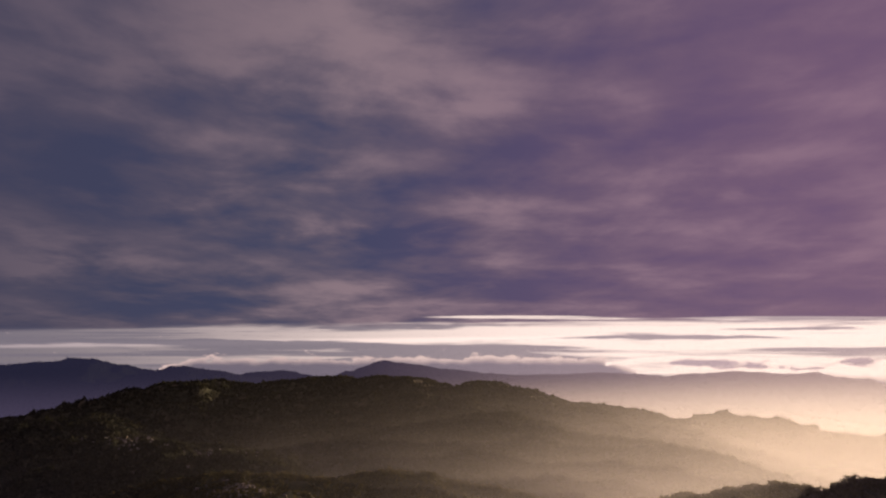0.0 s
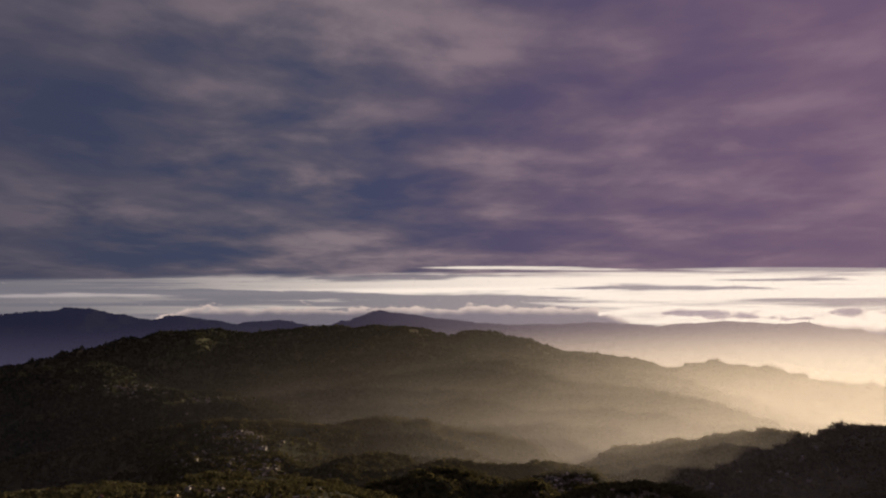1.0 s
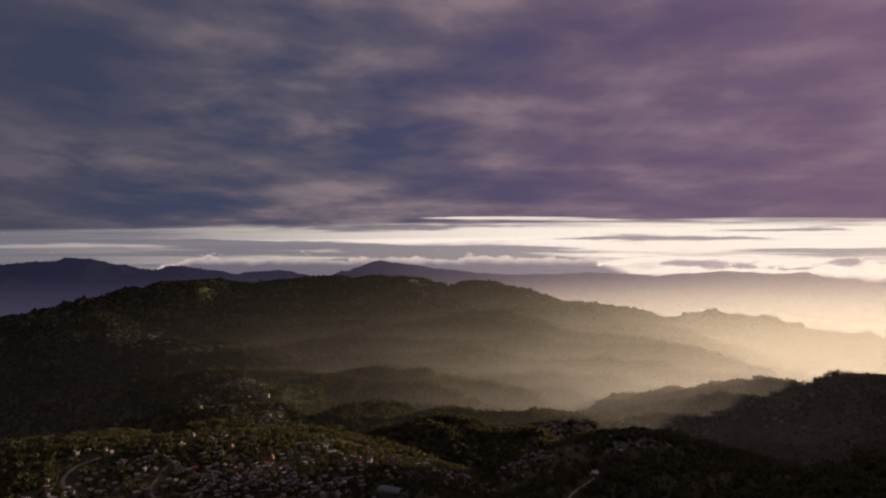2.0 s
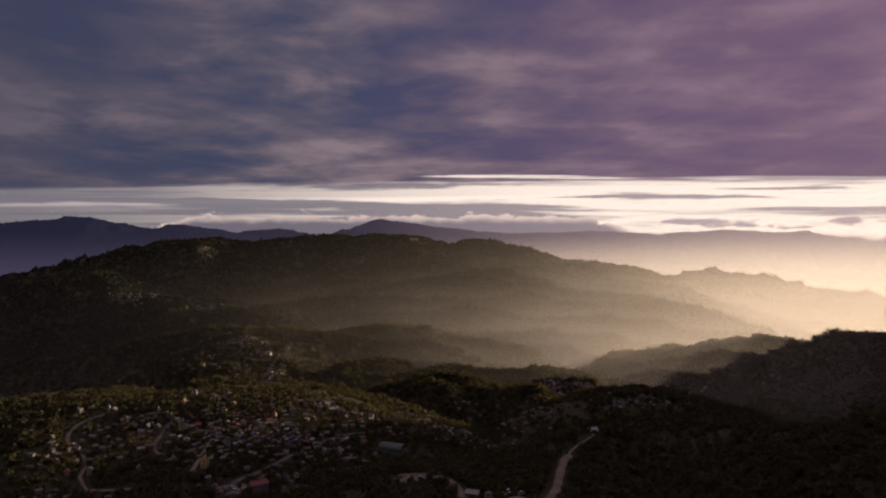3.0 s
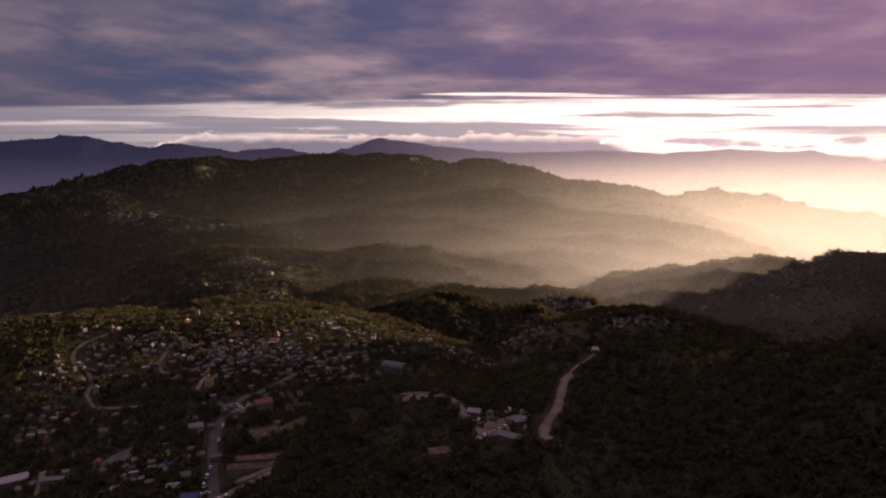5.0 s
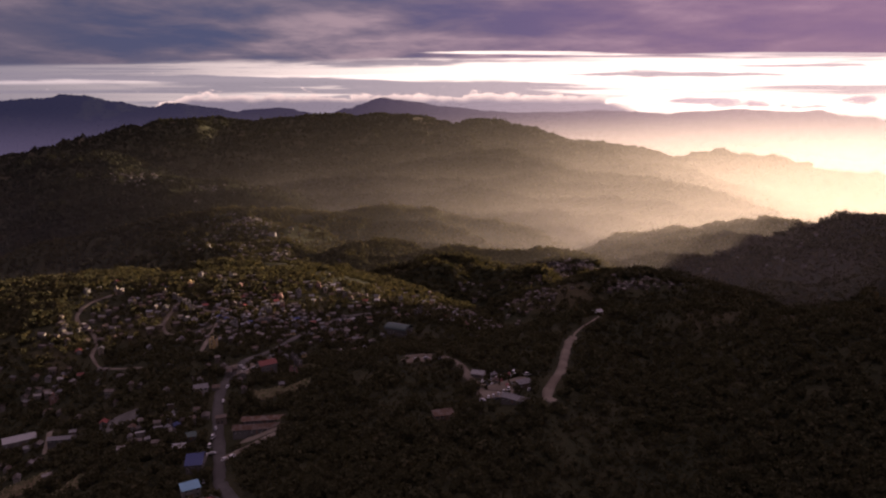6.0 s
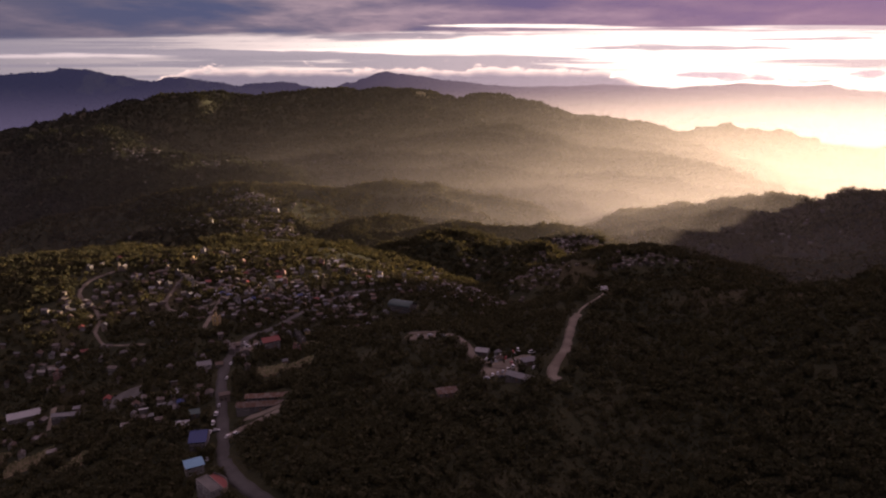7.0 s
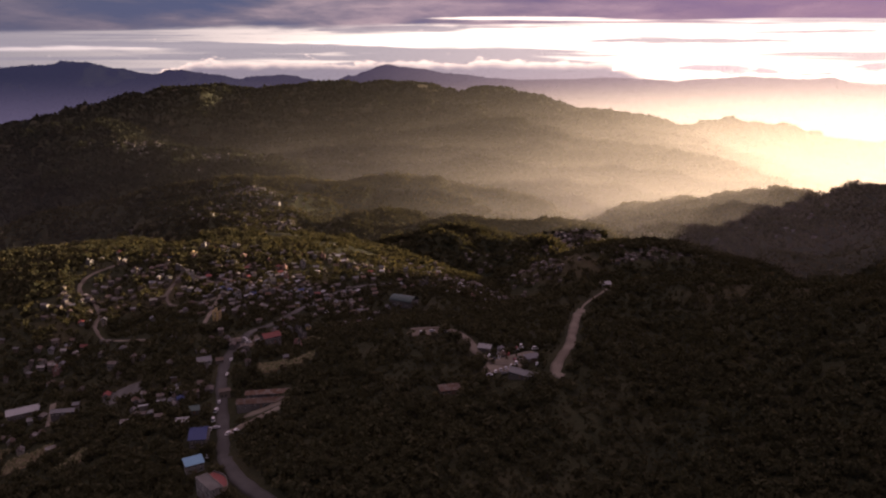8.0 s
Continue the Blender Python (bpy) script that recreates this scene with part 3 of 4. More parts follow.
def smooth_line(points, gap):
    """Even steps of a smooth line through the points."""
    pts = [np.array(p, float) for p in points]
    pts = [2 * pts[0] - pts[1], *pts, 2 * pts[-1] - pts[-2]]
    out = []
    for a, b, c, d in zip(pts, pts[1:], pts[2:], pts[3:]):
        for u in np.linspace(0, 1, max(2, int(np.linalg.norm(c - b) / gap)), endpoint=False):
            out.append(0.5 * (2 * b + (c - a) * u + (2 * a - 5 * b + 4 * c - d) * u * u + (3 * b - a - 3 * c + d) * u ** 3))
    return np.array(out + [pts[-2]])


def build_road(points, width, mat, label):
    line = smooth_line(points, 3.0)
    way = np.gradient(line, axis=0)
    way /= np.linalg.norm(way, axis=1)[:, None]
    side = np.stack([way[:, 1], -way[:, 0]], 1)
    ripple = 1 + 0.16 * np.sin(np.arange(len(line)) * 0.9) * np.sin(np.arange(len(line)) * 0.37)
    rows = []
    mid = height(line[:, 0], line[:, 1])
    for across, drop in ((-0.52, -2.0), (-0.5, 0.0), (-0.2, 0.10), (0.2, 0.10), (0.5, 0.0), (0.52, -2.0)):
        p = line + side * (across * width * ripple)[:, None]
        z = 0.4 * mid + 0.6 * np.maximum(height(p[:, 0], p[:, 1]), mid - 0.5) + 0.45 + drop
        rows.append(np.stack([p[:, 0], p[:, 1], z], 1))
    verts = np.stack(rows, 1)
    i, j = np.meshgrid(np.arange(len(line) - 1), np.arange(5), indexing="ij")
    k = (i * 6 + j).ravel()
    ob = new("road", mesh_from("road", verts, np.stack([k, k + 6, k + 7, k + 1], 1), mat, True))
    tagged(ob, label, "road", kind="structure")
    for x, y in line[::2]:
        CLEARINGS.append((x, y, width * 0.5 + 3.5))


build_road([(-77, 280), (-93, 297), (-106, 315), (-117, 334), (-124, 352), (-131, 374), (-142, 407), (-149, 430), (-153, 450), (-154, 473), (-150, 501)], 7.0, ASPHALT, "grey asphalt main road through the hill town")
build_road([(-150, 501), (-135, 529), (-122, 589), (-103, 650), (-72, 681), (-38, 708)], 4.2, ASPHALT, "narrow grey street climbing past the sports hall")
build_road([(-127, 365), (-119, 370), (-109, 375), (-98, 379)], 6.0, DIRT, "short dirt side road off the main road")
build_road([(-332, 679), (-346, 653), (-346, 628), (-334, 607), (-313, 589), (-301, 571), (-296, 551)], 3.8, DIRT, "pale dirt road winding round a hill shoulder")
build_road([(-296, 551), (-277, 531), (-255, 513), (-228, 498)], 2.6, DIRT, "narrow dirt lane along a dark slope")
build_road([(-260, 662), (-259, 625), (-257, 609), (-246, 595), (-227, 593), (-208, 585), (-204, 606), (-191, 628)], 3.4, DIRT, "pale dirt road looping between town houses")
build_road([(-204, 606), (-193, 540), (-189, 514)], 3.4, DIRT, "pale lane running down between houses")
build_road([(-260, 662), (-235, 649), (-209, 633), (-180, 599)], 3.4, DIRT, "pale street between rows of town houses")
build_road([(-147, 661), (-119, 641)], 3.4, DIRT, "straight pale concrete lane between houses")
build_road([(-24, 481), (-2, 485), (11, 472), (19, 453), (23, 435), (32, 420), (45, 407)], 6.5, DIRT, "curving dirt road to the car park")
build_road([(113, 533), (98, 481), (90, 451), (83, 423), (75, 405), (70, 394), (68, 385), (72, 381)], 6.2, DIRT, "wide pale dirt road ending on a wooded slope")
build_road([(158, 612), (147, 589), (130, 562), (118, 544), (113, 533)], 1.6, DIRT, "narrow dirt path along a wooded ridge")
build_road([(-262, 417), (-269, 433), (-274, 445)], 4.0, DIRT, "short curved dirt drive beside a large shed")
build_road([(178, 1120), (186, 1095), (196, 1056), (211, 1032), (222, 1000)], 7.0, DIRT, "pale sunlit road along a far hamlet")
build_road([(-292, 1330), (-330, 1352), (-322, 1392), (-350, 1420), (-382, 1451)], 4.0, DIRT, "village street climbing a far hill spur")


def build_patch(name, label, x, y, half_x, half_y, turn, mat, category):
    """A bare or paved plot lying on the slope, with a low edge."""
    c, s = math.cos(radians(turn)), math.sin(radians(turn))
    u, v = np.meshgrid(np.linspace(-1, 1, 12), np.linspace(-1, 1, 12), indexing="ij")
    squeeze = 1 - 0.12 * (u * u * v * v)
    lx, ly = u * half_x * squeeze, v * half_y * squeeze
    gx, gy = x + lx * c - ly * s, y + lx * s + ly * c
    z = height(gx, gy) + 0.45
    rim = np.maximum(abs(u), abs(v)) > 0.99
    z = np.where(rim, z - 1.2, z)
    i, j = np.meshgrid(np.arange(11), np.arange(11), indexing="ij")
    k = (i * 12 + j).ravel()
    ob = new(name, mesh_from(name, np.stack([gx, gy, z], 2), np.stack([k, k + 12, k + 13, k + 1], 1), mat, True))
    CLEARINGS.append((x, y, max(half_x, half_y) * 0.95))
    return tagged(ob, label, category, kind="structure")


build_patch("yard", "pale trodden dirt yard beside a bend", -14, 470, 14, 8, 10, DIRT, "yard")
build_patch("yard", "bare dirt square beside the main road", -148, 487, 13, 11, 30, DIRT, "yard")
build_patch("yard", "pale concrete sports court on a slope", -217, 429, 15, 9, 15, CONCRETE, "court")
build_patch("yard", "sunlit bare dirt ground beside a wooded knoll", 138, 972, 13, 9, 10, DIRT, "yard")
build_patch("car_park", "trodden dirt car park with sheds round it", 42, 412, 17, 15, -20, DIRT, "car park")
build_patch("yard", "bare dirt ground in front of a long building", -108, 386, 15, 3.5, 8, DIRT, "yard")


def build_field(label, x, y, half_x, half_y, turn, rows, mats):
    """Tilled ground with raised rows of crop tufts."""
    c, s = math.cos(radians(turn)), math.sin(radians(turn))
    build_patch("tilled_plot", "tilled brown soil between crop rows", x, y, half_x, half_y, turn, mats[0], "field")
    rng, verts = np.random.default_rng(int(abs(x))), []
    tuft = leaf_tuft(rng, 9, 0.42)
    for i in range(rows):
        v = (i + 0.5) / rows * 2 - 1
        for u in np.arange(-0.93, 0.95, 1.3 / half_x):
            lx, ly = u * half_x + rng.normal(0, 0.15), v * half_y * 0.92 + rng.normal(0, 0.1)
            gx, gy = x + lx * c - ly * s, y + lx * s + ly * c
            a = rng.uniform(0, 6.28)
            turned = tuft @ np.array([[math.cos(a), math.sin(a), 0], [-math.sin(a), math.cos(a), 0], [0, 0, 1]])
            verts.append(turned * rng.uniform(0.8, 1.3) + (gx, gy, float(height(gx, gy)) + 0.35))
    verts = np.concatenate(verts)
    ob = new("crop_rows", mesh_from("crop_rows", verts, np.arange(len(verts)).reshape(-1, 3), mats[1]))
    tagged(ob, label, "crop field", kind="stuff")


build_field("rows of green crops on a small terraced plot", -121, 452, 13, 9, 28, 9, (SOIL, CROP))
build_field("rows of pale crops on tilled red soil", -100, 454, 9, 10, 8, 8, (SOIL, CROP))
build_field("rows of vegetables on a sloping valley plot", -255, 381, 15, 9, 20, 8, (SOIL, CROP))
build_field("dry crop rows on a plot above town", -105, 506, 11, 8, 30, 7, (SOIL, CROP))
build_field("thin crop rows beside a wooded gully", -216, 364, 9, 8, 55, 6, (SOIL, CROP))
build_field("dry grassy crop strips on a valley slope", -285, 395, 10, 7, -15, 6, (SOIL, CROP))


# ---- houses ----
def box(bm, x0, x1, y0, y1, z0, z1, mat=0, chamfer=0.0):
    made = bmesh.ops.create_cube(bm, size=1.0, matrix=Matrix.LocRotScale(((x0 + x1) / 2, (y0 + y1) / 2, (z0 + z1) / 2), None, (x1 - x0, y1 - y0, z1 - z0)))
    faces = {f for v in made["verts"] for f in v.link_faces}
    for f in faces:
        f.material_index = mat
    if chamfer:
        bmesh.ops.bevel(bm, geom=list({e for f in faces for e in f.edges}), offset=chamfer, segments=1, affect="EDGES")
    return made["verts"]


def sheet(bm, corners, thick):
    """A slab below four corners."""
    top = [bm.verts.new(c) for c in corners]
    low = [bm.verts.new((c[0], c[1], c[2] - thick)) for c in corners]
    bm.faces.new(top)
    bm.faces.new(low[::-1])
    for i in range(4):
        bm.faces.new((top[i], low[i], low[(i + 1) % 4], top[(i + 1) % 4]))


WINDOW_MESHES = {}


def window_mesh(w, h):
    key = (round(w, 2), round(h, 2))
    if key not in WINDOW_MESHES:
        bm = bmesh.new()
        box(bm, -w / 2, w / 2, -0.03, 0.05, -h / 2, h / 2, 1)
        for x0, x1, z0, z1 in ((-w / 2 - .08, -w / 2, -h / 2 - .08, h / 2 + .08), (w / 2, w / 2 + .08, -h / 2 - .08, h / 2 + .08), (-w / 2, w / 2, h / 2, h / 2 + .08),
                               (-w / 2 - 0.1, w / 2 + 0.1, -h / 2 - .14, -h / 2), (-0.03, 0.03, -h / 2, h / 2)):
            box(bm, x0, x1, -0.10, 0.06, z0, z1, 0)
        me = bpy.data.meshes.new("window")
        bm.to_mesh(me)
        bm.free()
        me.materials.append(FRAME)
        me.materials.append(GLASS)
        WINDOW_MESHES[key] = me
    return WINDOW_MESHES[key]


def add_window(root, x, y, z, face, w=1.2, h=1.3):
    """face: 0 south, 1 east, 2 north, 3 west."""
    ob = new("window", window_mesh(w, h))
    ob.parent = root
    ob.matrix_basis = pose(x, y, z, 0, 0, 90 * face)
    return ob


def build_house(label, wide, deep, storeys, roof, wall_mat, roof_mat, sides=(0, 1), pitch=0.30, category="house", group="houses of the hill town", extras=True, storey=2.6, name="house"):
    root = tagged(new(name), label, category, group)
    tall = storeys * storey
    a, b = wide / 2, deep / 2
    bm = bmesh.new()
    box(bm, -a, a, -b, b, -4.0, tall, 0)
    if roof == "gable":
        rise = b * pitch * 2
        for x in (-a, a):
            v = [bm.verts.new(p) for p in ((x, -b, tall), (x, b, tall), (x, 0, tall + rise))]
            bm.faces.new(v if x > 0 else v[::-1])
    elif roof == "shed":
        rise = deep * 0.18
        box(bm, -a, a, b - 0.2, b, tall, tall + rise)
        for x in (-a, a):
            v = [bm.verts.new(p) for p in ((x, -b, tall), (x, b, tall), (x, b, tall + rise))]
            bm.faces.new(v if x > 0 else v[::-1])
    elif roof == "flat":
        for x0, x1, y0, y1 in ((-a, a, -b, -b + 0.2), (-a, a, b - 0.2, b), (-a, -a + 0.2, -b + 0.2, b - 0.2), (a - 0.2, a, -b + 0.2, b - 0.2)):
            rim = bmesh.new()
            box(rim, x0, x1, y0, y1, tall, tall + 0.7)
            part("parapet", rim, wall_mat, root)
        for s in range(1, storeys):
            ledge = bmesh.new()
            box(ledge, -a - 0.08, a + 0.08, -b - 0.08, b + 0.08, s * storey - 0.12, s * storey + 0.12)
            part("floor_ledge", ledge, wall_mat, root)
    part("wall", bm, wall_mat, root)
    bm = bmesh.new()
    o = 0.55
    if roof == "gable":
        rise = b * pitch * 2
        drop = o * rise / b
        sheet(bm, [(-a - o, -b - o, tall - drop + 0.1), (a + o, -b - o, tall - drop + 0.1), (a + o, 0, tall + rise + 0.1), (-a - o, 0, tall + rise + 0.1)], 0.1)
        sheet(bm, [(a + o, b + o, tall - drop + 0.1), (-a - o, b + o, tall - drop + 0.1), (-a - o, 0, tall + rise + 0.1), (a + o, 0, tall + rise + 0.1)], 0.1)
        box(bm, -a - o, a + o, -0.18, 0.18, tall + rise + 0.06, tall + rise + 0.2)
    elif roof == "shed":
        k = 0.18
        sheet(bm, [(-a - o, -b - o, tall - o * k + 0.1), (a + o, -b - o, tall - o * k + 0.1), (a + o, b + o, tall + (deep + o) * k + 0.1), (-a - o, b + o, tall + (deep + o) * k + 0.1)], 0.1)
    elif roof == "arch":
        steps = 10
        for i in range(steps):
            t0, t1 = math.pi * i / steps, math.pi * (i + 1) / steps
            y0, z0, y1, z1 = -math.cos(t0) * (b + 0.4), math.sin(t0) * b * 0.55, -math.cos(t1) * (b + 0.4), math.sin(t1) * b * 0.55
            sheet(bm, [(-a - 0.4, y0, tall + z0), (a + 0.4, y0, tall + z0), (a + 0.4, y1, tall + z1), (-a - 0.4, y1, tall + z1)], 0.12)
    else:
        box(bm, -a + 0.2, a - 0.2, -b + 0.2, b - 0.2, tall - 0.1, tall + 0.12)
    part("roof", bm, roof_mat, root)
    for s in range(storeys):
        z = s * storey + 1.55
        for face in sides:
            run = wide if face in (0, 2) else deep
            count = max(1, int(run / 3.0))
            for i in range(count):
                at = (i + 0.5) / count * run - run / 2
                if s == 0 and face == 0 and i == count // 2:
                    continue
                add_window(root, *{0: (at, -b, z), 1: (a, at, z), 2: (at, b, z), 3: (-a, at, z)}[face], face)
    count = max(1, int(wide / 3.0))
    at = (count // 2 + 0.5) / count * wide - a
    bm = bmesh.new()
    box(bm, at - 0.5, at + 0.5, -b - 0.06, -b + 0.04, 0, 2.05, 0, 0.015)
    part("door", bm, DOOR, root, "dark painted wooden door")
    if roof == "flat" and extras:
        bm = bmesh.new()
        bmesh.ops.create_cone(bm, cap_ends=True, segments=12, radius1=0.7, radius2=0.6, depth=1.3, matrix=Matrix.Translation((a * 0.5, b * 0.4, tall + 0.77)))
        part("water_tank", bm, BLACK, root, "black plastic water tank")
        bm = bmesh.new()
        box(bm, -a * 0.8, -a * 0.15, b * 0.1, b * 0.75, tall + 0.12, tall + 2.3)
        box(bm, -a * 0.8 - .15, -a * 0.15 + .15, b * 0.1 - .15, b * 0.75 + .15, tall + 2.3, tall + 2.42)
        part("stair_head", bm, wall_mat, root)
    return root


def settle(root, x, y, turn, radius=7.0, lift=0.3):
    root.matrix_basis = pose(x, y, float(height(x, y)) + lift, 0, 0, turn)
    CLEARINGS.append((x, y, radius))
    TAKEN.append((x, y))
    return root


TAKEN = []


def build_landmarks():
    """Buildings that stand out, each at its own place."""
    group = "large buildings of the town"
    red = build_house("three-storey pale block with red terrace roof beside road", 16.5, 6.2, 3, "flat", WHITEWASH, CONCRETE, (0, 1, 3), category="building", group=group, name="corner_building", extras=False, storey=2.4)
    bm = bmesh.new()
    ring = [(-8.1, 3.2), *((-8.1 + 16.2 * i / 10, 4.8 + 3.6 * math.sin(math.pi * (0.12 + 0.8 * i / 10))) for i in range(11)), (8.1, 3.2)][::-1]
    for z0, z1, m in ((-4.0, 6.8, 0),):
        low, top = [bm.verts.new((x, y, z0)) for x, y in ring], [bm.verts.new((x, y, z1)) for x, y in ring]
        bm.faces.new(top)
        for i in range(len(ring)):
            j = (i + 1) % len(ring)
            bm.faces.new((low[i], low[j], top[j], top[i]))
    part("annex", bm, CREAM, red)
    bm = bmesh.new()
    top = [bm.verts.new((x * 0.97, 3.25 + (y - 3.25) * 0.94, 6.92)) for x, y in ring]
    low = [bm.verts.new((x * 0.97, 3.25 + (y - 3.25) * 0.94, 6.82)) for x, y in ring]
    bm.faces.new(top)
    for i in range(len(ring)):
        j = (i + 1) % len(ring)
        bm.faces.new((low[i], low[j], top[j], top[i]))
    part("terrace", bm, RED_TIN, red, "red painted terrace roof")
    bm = bmesh.new()
    for (x0, y0), (x1, y1) in zip(ring[1:-2], ring[2:-1]):
        ang = math.atan2(y1 - y0, x1 - x0)
        m = Matrix.Translation(((x0 + x1) / 2, (y0 + y1) / 2, 7.35)) @ Matrix.Rotation(ang, 4, "Z") @ Matrix.Diagonal((math.hypot(x1 - x0, y1 - y0) * 1.04, 0.18, 0.9, 1))
        bmesh.ops.create_cube(bm, size=1.0, matrix=m)
    part("parapet", bm, WHITEWASH, red, "curved white parapet")
    settle(red, -114.5, 301, -46, 11)
    settle(build_house("two-storey white house with light blue roof", 9, 6.5, 2, "shed", WHITEWASH, SKY_TIN, (0, 1, 3), category="building", group=group, name="blue_roofed_house"), -132, 328, 32, 8)
    settle(build_house("long house with dark blue tin roof beside road", 9, 15, 2, "gable", BLOCK, BLUE_TIN, (0, 1, 3), 0.22, category="building", group=group, name="blue_roofed_hall"), -139, 357, 10, 10)
    settle(build_house("small shelter with a green tin roof", 5.5, 5.5, 1, "gable", CONCRETE, GREEN_TIN, (0,), category="building", group=group, name="shelter"), -152, 386, 20, 5)
    settle(build_house("small white house with pale tin roof beside road", 7, 6, 1, "gable", WHITEWASH, WHITE_TIN, (0, 1), group=group), -155, 374, 14, 5)
    settle(build_house("white house with pale roof above the road", 9, 7, 2, "gable", WHITEWASH, ZINC, (0, 1, 3), group=group), -166, 446, 25, 7)
    settle(build_house("long single-storey school with dull brown tin roof", 29, 7, 1, "gable", CONCRETE, RUST, (0, 1), 0.25, category="school", group=group, name="school_building", storey=3.2), -113, 394, 8, 16)
    settle(build_house("long single-storey school wing with rusty tin roof", 28, 6, 1, "gable", CONCRETE, RUST, (0, 1), 0.25, category="school", group=group, name="school_building", storey=3.0), -111, 405, 8, 15)
    settle(build_house("open house with bright white tin roof", 8.5, 7.5, 1, "gable", BLOCK, WHITE_TIN, (0, 1), 0.2, group=group), 29, 442, -18, 6)
    settle(build_house("long low shed with plain grey roof", 16, 7.5, 1, "gable", BLOCK, ZINC, (0, 3), 0.2, category="shed", group=group, name="shed"), 48, 383, -38, 9)
    settle(build_house("low shed with dull grey roof", 12, 6, 1, "shed", PLANK, RUST, (0,), category="shed", group=group, name="shed"), 4, 372, 15, 7)
    settle(build_house("low shed with dull grey roof", 9, 5, 1, "shed", PLANK, ZINC, (0,), category="shed", group=group, name="shed"), 56, 404, 20, 6)
    settle(build_house("tall pale apartment block with flat roof", 3.6, 4, 2, "flat", CREAM, CONCRETE, (0, 1, 3), category="apartment block", group=group, name="apartment_block", storey=2.4), -280, 676, -20, 5)
    settle(build_house("narrow tall pale apartment block on the crest", 2.4, 3.2, 2, "flat", CREAM, CONCRETE, (0, 1), category="apartment block", group=group, name="apartment_block", storey=2.4), -333, 682, -15, 5)
    settle(build_house("small pale two-storey block with flat roof", 3.4, 4, 2, "flat", CREAM, CONCRETE, (0, 1), category="apartment block", group=group, name="apartment_block", storey=2.4), -304, 657, -10, 8)
    settle(build_house("pale two-storey block with flat roof", 5, 5, 2, "flat", YELLOW, CONCRETE, (0, 1), category="apartment block", group=group, name="apartment_block", storey=2.4), -263, 703, -12, 5)
    settle(build_house("three-storey yellow block among low houses", 5, 5, 3, "flat", YELLOW, CONCRETE, (0, 1, 3), category="apartment block", group=group, name="apartment_block", storey=2.4), -181, 522, -15, 5)
    settle(build_house("wide white building on a far hill spur", 17, 10, 3, "flat", WHITEWASH, CONCRETE, (0, 1), category="building", group=group, name="white_building"), -373, 1512, -10, 12)
    settle(build_house("two-storey grey building beside a dirt square", 13, 9, 2, "gable", CONCRETE, RED_TIN, (0, 1, 3), 0.25, category="building", group=group, name="market_building"), -131, 492, 35, 10)
    settle(build_house("large pale tin-roofed shed in the valley", 20, 11, 1, "gable", BLOCK, WHITE_TIN, (0, 1), 0.2, category="shed", group=group, name="large_shed", storey=4), -295, 443, 35, 12)
    settle(build_house("long low building with pale roof", 18, 6, 1, "gable", CONCRETE, ZINC, (0, 1), 0.2, category="shed", group=group, name="long_shed"), -255, 427, 12, 9)
    settle(build_house("sports hall with arched grey-green tin roof", 24, 14, 1, "arch", CONCRETE, GREEN_TIN, (0, 1), category="hall", group=group, name="sports_hall", storey=5), -38, 639, -28, 15)
    settle(build_house("white house with bright roof on the ridge", 9, 7, 1, "gable", WHITEWASH, WHITE_TIN, (0, 1), group=group), 152, 617, 10, 6)


build_landmarks()
KINDS = [
    build_house("small whitewashed house with grey tin gable roof", 4.8, 3.9, 1, "gable", WHITEWASH, ZINC, storey=2.3),
    build_house("small cream house with rusted tin gable roof", 4.4, 3.9, 1, "gable", CREAM, RUST, storey=2.3),
    build_house("bare block house with rusted tin roof", 5.0, 4.2, 1, "gable", BLOCK, RUST, storey=2.3),
    build_house("two-storey bare concrete house with flat roof", 4.8, 4.9, 2, "flat", CONCRETE, CONCRETE, storey=2.3),
    build_house("two-storey cream house with grey tin roof", 5.0, 4.2, 2, "gable", CREAM, ZINC, storey=2.3),
    build_house("grey plank shack with sloping tin roof", 3.8, 3.0, 1, "shed", PLANK, ZINC, storey=2.3),
    build_house("two-storey rose house with flat concrete roof", 4.8, 4.5, 2, "flat", ROSE, CONCRETE, storey=2.3),
    build_house("small white house with red tin roof", 4.8, 4.2, 1, "gable", WHITEWASH, RED_TIN, storey=2.3),
    build_house("three-storey whitewashed house with flat roof", 4.8, 4.9, 3, "flat", WHITEWASH, CONCRETE, storey=2.3),
    build_house("bare block house with pale sloping tin roof", 4.8, 3.6, 1, "shed", BLOCK, WHITE_TIN, storey=2.3),
    build_house("small yellow house with grey tin roof", 4.4, 3.9, 1, "gable", YELLOW, ZINC, storey=2.3),
    build_house("small house with faded blue tin roof", 4.8, 3.9, 1, "gable", CONCRETE, BLUE_TIN, storey=2.3),
]
WEIGHTS = [8, 9, 11, 3, 3, 12, 2, 4, 1, 8, 3, 1]
# Each quarter: centre, half width, half depth, houses, lie of its streets.
QUARTERS = [
    (-251, 680, 92, 42, 62, -8), (-178, 628, 62, 60, 58, 24), (-117, 614, 50, 44, 34, 30), (-126, 508, 28, 28, 9, 30), (-2, 727, 84, 56, 54, -5),
    (-312, 572, 36, 22, 12, 30), (-307, 516, 44, 20, 11, 10), (-180, 405, 26, 24, 10, 20), (-262, 430, 40, 14, 5, 20), (38, 428, 18, 14, 3, -20), (-97, 688, 50, 50, 18, 10), (-215, 722, 120, 12, 26, 4)]
